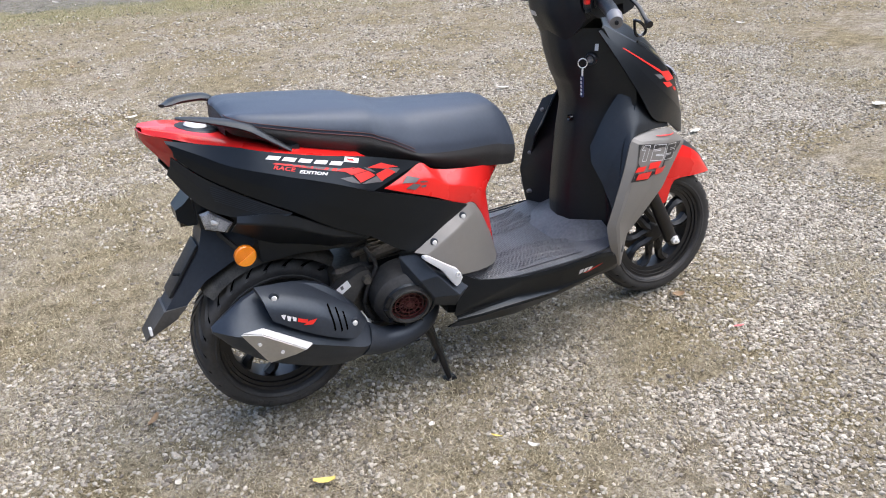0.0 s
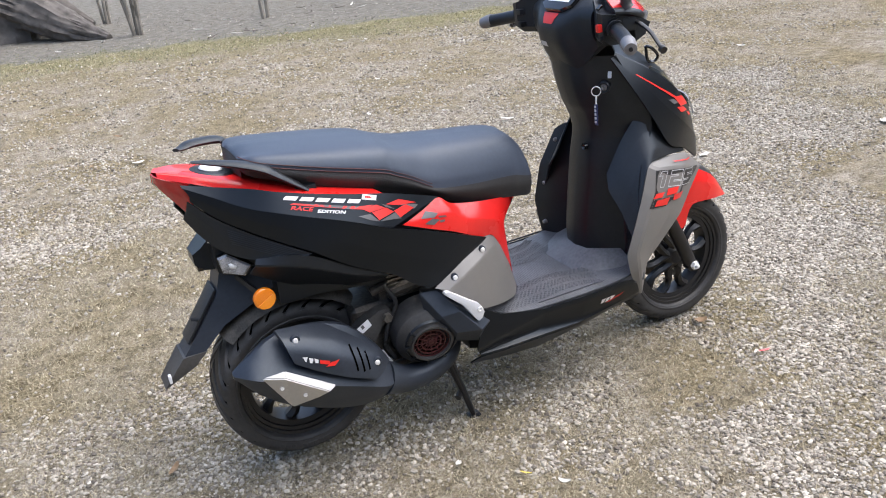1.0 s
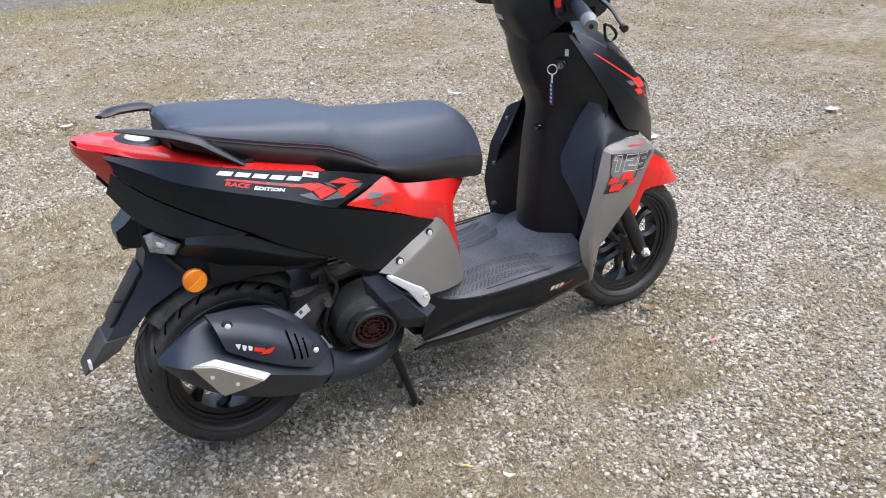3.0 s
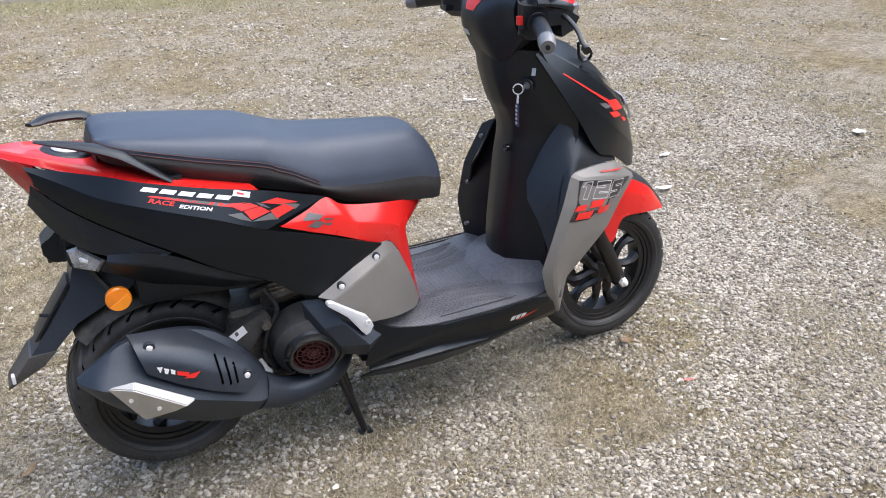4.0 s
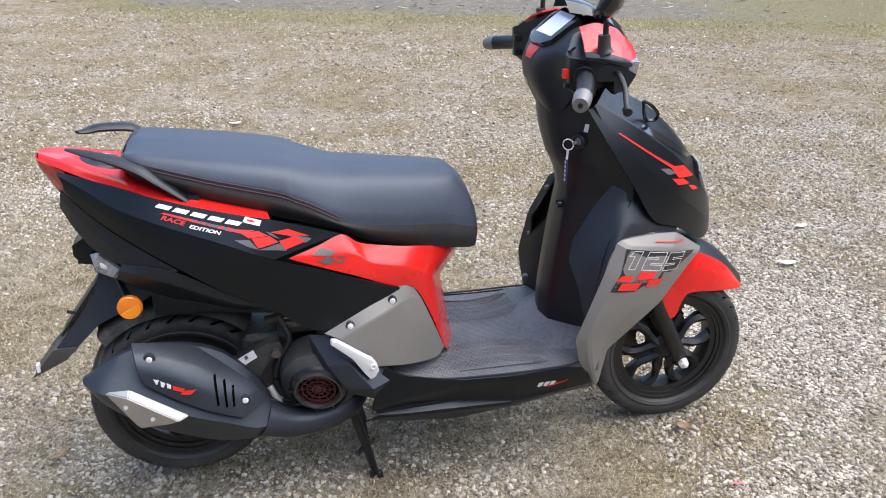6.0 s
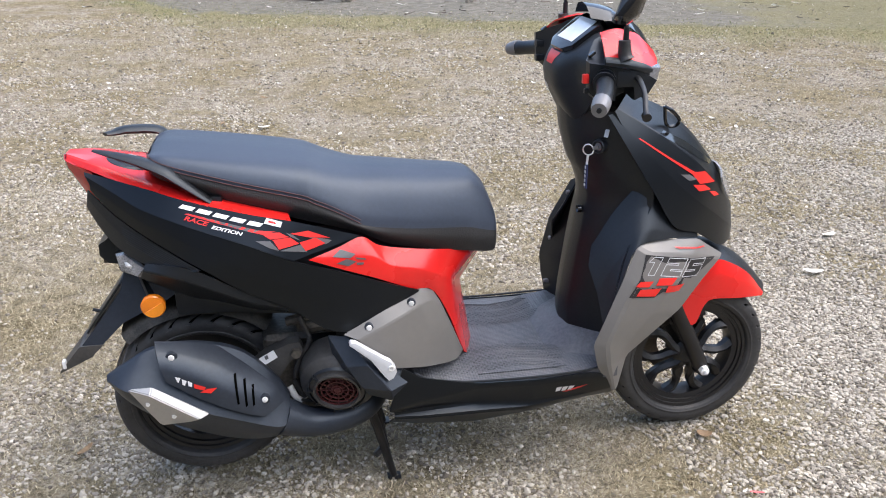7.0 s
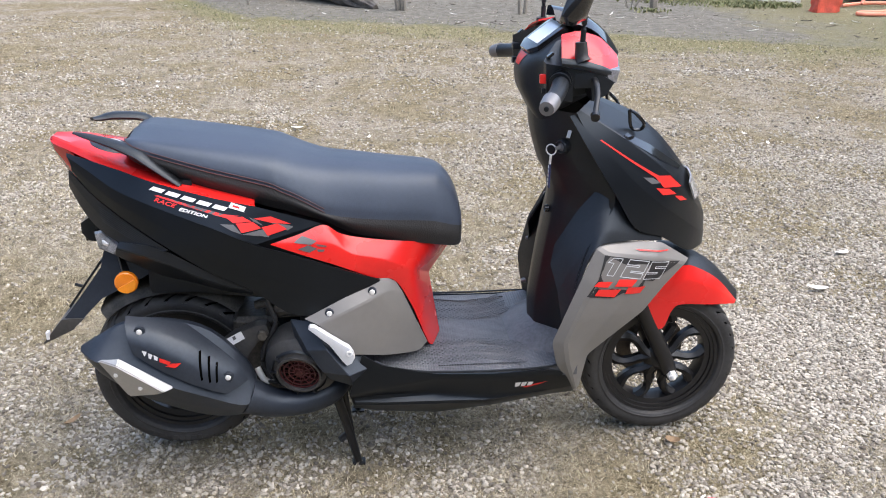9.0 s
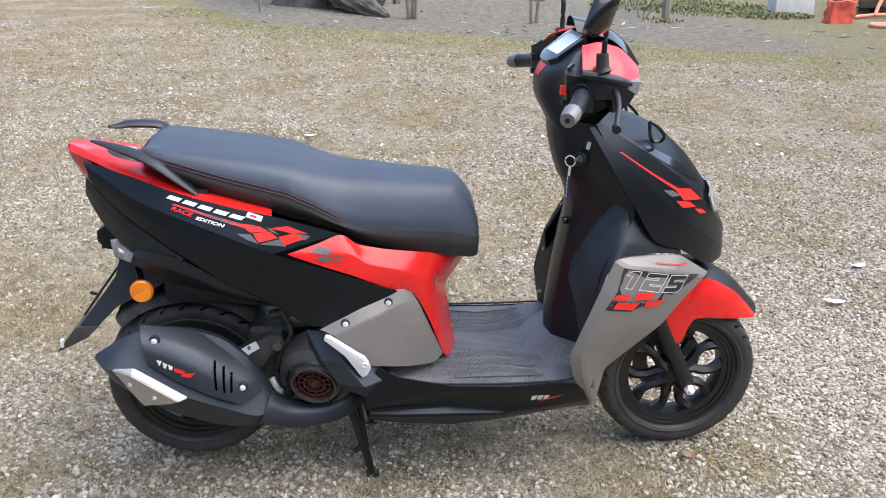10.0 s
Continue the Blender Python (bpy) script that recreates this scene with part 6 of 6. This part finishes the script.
wall = tagged(new("whitewashed_block", None), "low whitewashed concrete block at the edge of the garden", "block")
part("block", box((6.4, 6.98), (10.3, 10.6), (-0.05, 0.5), 0.02, 2, m=None), CONCRETE, wall)
sackbm = bmesh.new()
bmesh.ops.create_cube(sackbm, size=1)
bmesh.ops.subdivide_edges(sackbm, edges=sackbm.edges[:], cuts=6, use_grid_fill=True)
for v in sackbm.verts:
    p = v.co.copy()
    f = 1.0 + 0.28 * noise.noise(p * 3.0 + Vector((4, 1, 7)))
    v.co = Vector((6.84 + 0.33 * p.x * f * (1 - 0.2 * p.z), 9.32 + 0.2 * p.y * f, 0.13 + 0.29 * p.z * f))
sack = part("sack", sackbm, SACK, None, sharp=50)
tagged(sack, "crumpled red plastic sack lying on the earth", "sack")
for path in ([(7.02, 8.86, 0.03), (7.12, 8.78, 0.03), (7.5, 8.8, 0.03), (8.4, 9.0, 0.03), (8.8, 9.3, 0.03), (8.3, 9.4, 0.03), (7.5, 9.05, 0.03), (7.12, 8.96, 0.03), (7.02, 8.86, 0.03)],
             [(7.3, 9.75, 0.03), (7.7, 9.85, 0.05), (8.2, 9.95, 0.04), (8.7, 10.2, 0.04), (8.9, 10.6, 0.06)],
             [(7.62, 9.8, 0.04), (7.72, 9.9, 0.2), (7.9, 10.0, 0.42), (8.15, 10.1, 0.4), (8.35, 10.1, 0.2), (8.5, 10.0, 0.04)]):
    hose = part("hose", tube(path, 0.026, 10, 5), ORANGE, None)
    tagged(hose, "coil of orange plastic pipe on the ground", "hose", "orange pipes")
for k in range(14):
    b = part("rubble_stone", box((-0.14, 0.14), (-0.08, 0.08), (-0.06, 0.06), 0.02, 2, m=pose(7.5 + 0.22 * (k % 7) - 0.1 * (k // 7), 10.35 + 0.1 * (k % 3), 0.05 + 0.11 * (k // 7), rng.uniform(-8, 8), rng.uniform(-8, 8), rng.uniform(-30, 30))), BARK, None)
    tagged(b, "dark weathered rubble stone beside the pipes", "stone", "rubble stones")


def tuft(place, count, height, spread, label, mat=None):
    """Weeds: arching leaves from one root."""
    ob = tagged(new("weed_tuft"), label, "weed", "weed tufts")
    bm = bmesh.new()
    for k in range(count):
        a, r = rng.uniform(0, 2 * math.pi), rng.uniform(0, spread)
        x, y = place[0] + r * math.cos(a), place[1] + r * math.sin(a)
        b, ln, w = rng.uniform(0, 2 * math.pi), rng.uniform(0.25, 0.7) * height, rng.uniform(0.005, 0.012)
        c, s_ = math.cos(b), math.sin(b)
        vs = [bm.verts.new(p) for p in ((x - s_ * w, y + c * w, 0), (x + s_ * w, y - c * w, 0), (x + c * ln * 0.4 + s_ * w, y + s_ * ln * 0.4 - c * w, ln * 0.7), (x + c * ln * 0.4 - s_ * w, y + s_ * ln * 0.4 + c * w, ln * 0.7), (x + c * ln, y + s_ * ln, ln * 0.75))]
        bm.faces.new(vs[:4])
        bm.faces.new((vs[3], vs[2], vs[4]))
    part("leaves", bm, mat or WEED, ob, recalc=False)
    return ob


WEED = island_material("weed_leaves", ((0.0, (0.08, 0.09, 0.034)), (0.6, (0.17, 0.185, 0.08)), (1.0, (0.32, 0.3, 0.16))), 0.6, 20)
for x, y, n_, h_, sp in ((5.6, 10.8, 1600, 0.08, 1.0), (6.2, 10.3, 1300, 0.09, 0.7), (5.0, 11.4, 1300, 0.09, 1.1), (6.5, 10.05, 420, 0.1, 0.35), (5.9, 11.4, 900, 0.1, 0.8), (7.3, 10.1, 120, 0.16, 0.25), (4.45, 9.45, 120, 0.08, 0.3)):
    tuft((x, y), n_, h_, sp, "low green weeds on the bare earth")


def scrap(name, x, y, length, width, turn, mat, label, category, curl=0.006):
    """A fallen leaf or scrap: a curled blade on the ground."""
    rows = []
    for i in range(6):
        u = i / 5
        w = width * math.sin(math.pi * (0.08 + 0.84 * u)) ** 0.7
        rows.append([Vector(((u - 0.5) * length, v * w / 2, curl * (4 * (u - 0.5) ** 2 + abs(v)))) for v in (-1, 0, 1)])
    bm = skin(rows)
    bmesh.ops.solidify(bm, geom=bm.faces[:], thickness=0.0008)
    ob = part(name, moved(bm, pose(x, y, ground_height(x, y) + 0.012, rng.uniform(-8, 8), rng.uniform(-8, 8), turn)), mat, None)
    return tagged(ob, label, category, "litter on the yard")


YELLOW = material("yellow_leaf", (0.65, 0.52, 0.14), 0.7, vary=0.15)
BROWN = material("brown_leaf", (0.25, 0.17, 0.1), 0.75, vary=0.25)
scrap("fallen_leaf", 0.029, -0.363, 0.055, 0.022, -20, YELLOW, "pale yellow fallen leaf on the gravel", "leaf")
scrap("fallen_leaf", 0.473, -0.44, 0.03, 0.006, -50, YELLOW, "thin yellow leaf stalk on the gravel", "leaf", 0.002)
scrap("fallen_leaf", 1.352, -0.112, 0.04, 0.026, -25, BROWN, "brown dry leaf on the gravel", "leaf")
scrap("fallen_leaf", -0.298, 0.12, 0.05, 0.018, 50, BROWN, "brown dry leaf on the grass", "leaf")
scrap("straw", 1.372, -0.36, 0.035, 0.007, -15, PINK, "pink plastic scrap on the gravel", "scrap", 0.001)
scrap("paper_scrap", 1.345, -0.352, 0.02, 0.008, 30, PALE, "white paper scrap on the gravel", "scrap", 0.003)
scrap("paper_scrap", 2.243, 0.797, 0.08, 0.028, -10, PALE, "white paper scrap on the gravel", "scrap")
scrap("paper_scrap", 2.526, 1.13, 0.07, 0.035, 15, PALE, "white paper scrap on the gravel", "scrap")
scrap("paper_scrap", 3.555, 0.893, 0.09, 0.05, 70, PALE, "white paper scrap on the gravel", "scrap")
scrap("paper_scrap", 2.215, 2.497, 0.08, 0.035, -15, PALE, "white paper scrap on the dry grass", "scrap")
scrap("paper_scrap", 0.13, 3.416, 0.075, 0.04, 20, PALE, "white paper scrap on the dry grass", "scrap")
scrap("paper_scrap", 0.53, -0.525, 0.03, 0.014, 140, PALE, "white paper scrap on the gravel", "scrap")
scrap("paper_scrap", 0.35, -0.309, 0.02, 0.016, 40, PALE, "white chip on the gravel", "scrap", 0.004)
for k in range(60):
    x = rng.uniform(-4, 7)
    y = rng.uniform(0.1, 2.3) + 8.7 - 0.4 * x
    pale = rng.random() < 0.45
    scrap("fallen_leaf" if not pale else "twig", x, y, rng.uniform(0.05, 0.17), rng.uniform(0.012, 0.035), rng.uniform(0, 180), PALE if pale else BARK, "pale dry twig on the bare earth" if pale else "dark dead leaf on the bare earth", "twig" if pale else "leaf")
for k in range(40):
    x, y = rng.uniform(-2, 5), rng.uniform(2.5, 8.2)
    if edge_of_yard(x, y) < 0:
        scrap("fallen_leaf", x, y, rng.uniform(0.03, 0.07), rng.uniform(0.015, 0.03), rng.uniform(0, 180), PALE if rng.random() < 0.6 else BROWN, "small dry leaf on the yard", "leaf")

# plain walls added out of view on four sides, to darken low reflections
PLASTER = material("dull_plaster", (0.16, 0.155, 0.14), 0.9, vary=0.15, scale=4)
for name, xr, yr in (("added_wall_south", (-11, 13), (-8.3, -8.0)), ("added_wall_north", (-11, 13), (34.0, 34.3)), ("added_wall_west", (-11.3, -11.0), (-8.3, 34.3)), ("added_wall_east", (13.0, 13.3), (-8.3, 34.3))):
    tagged(part(name, box(xr, yr, (-0.1, 4.6), 0.02), PLASTER, None), "unseen plain wall added to cut low sky light", "wall", kind="structure")
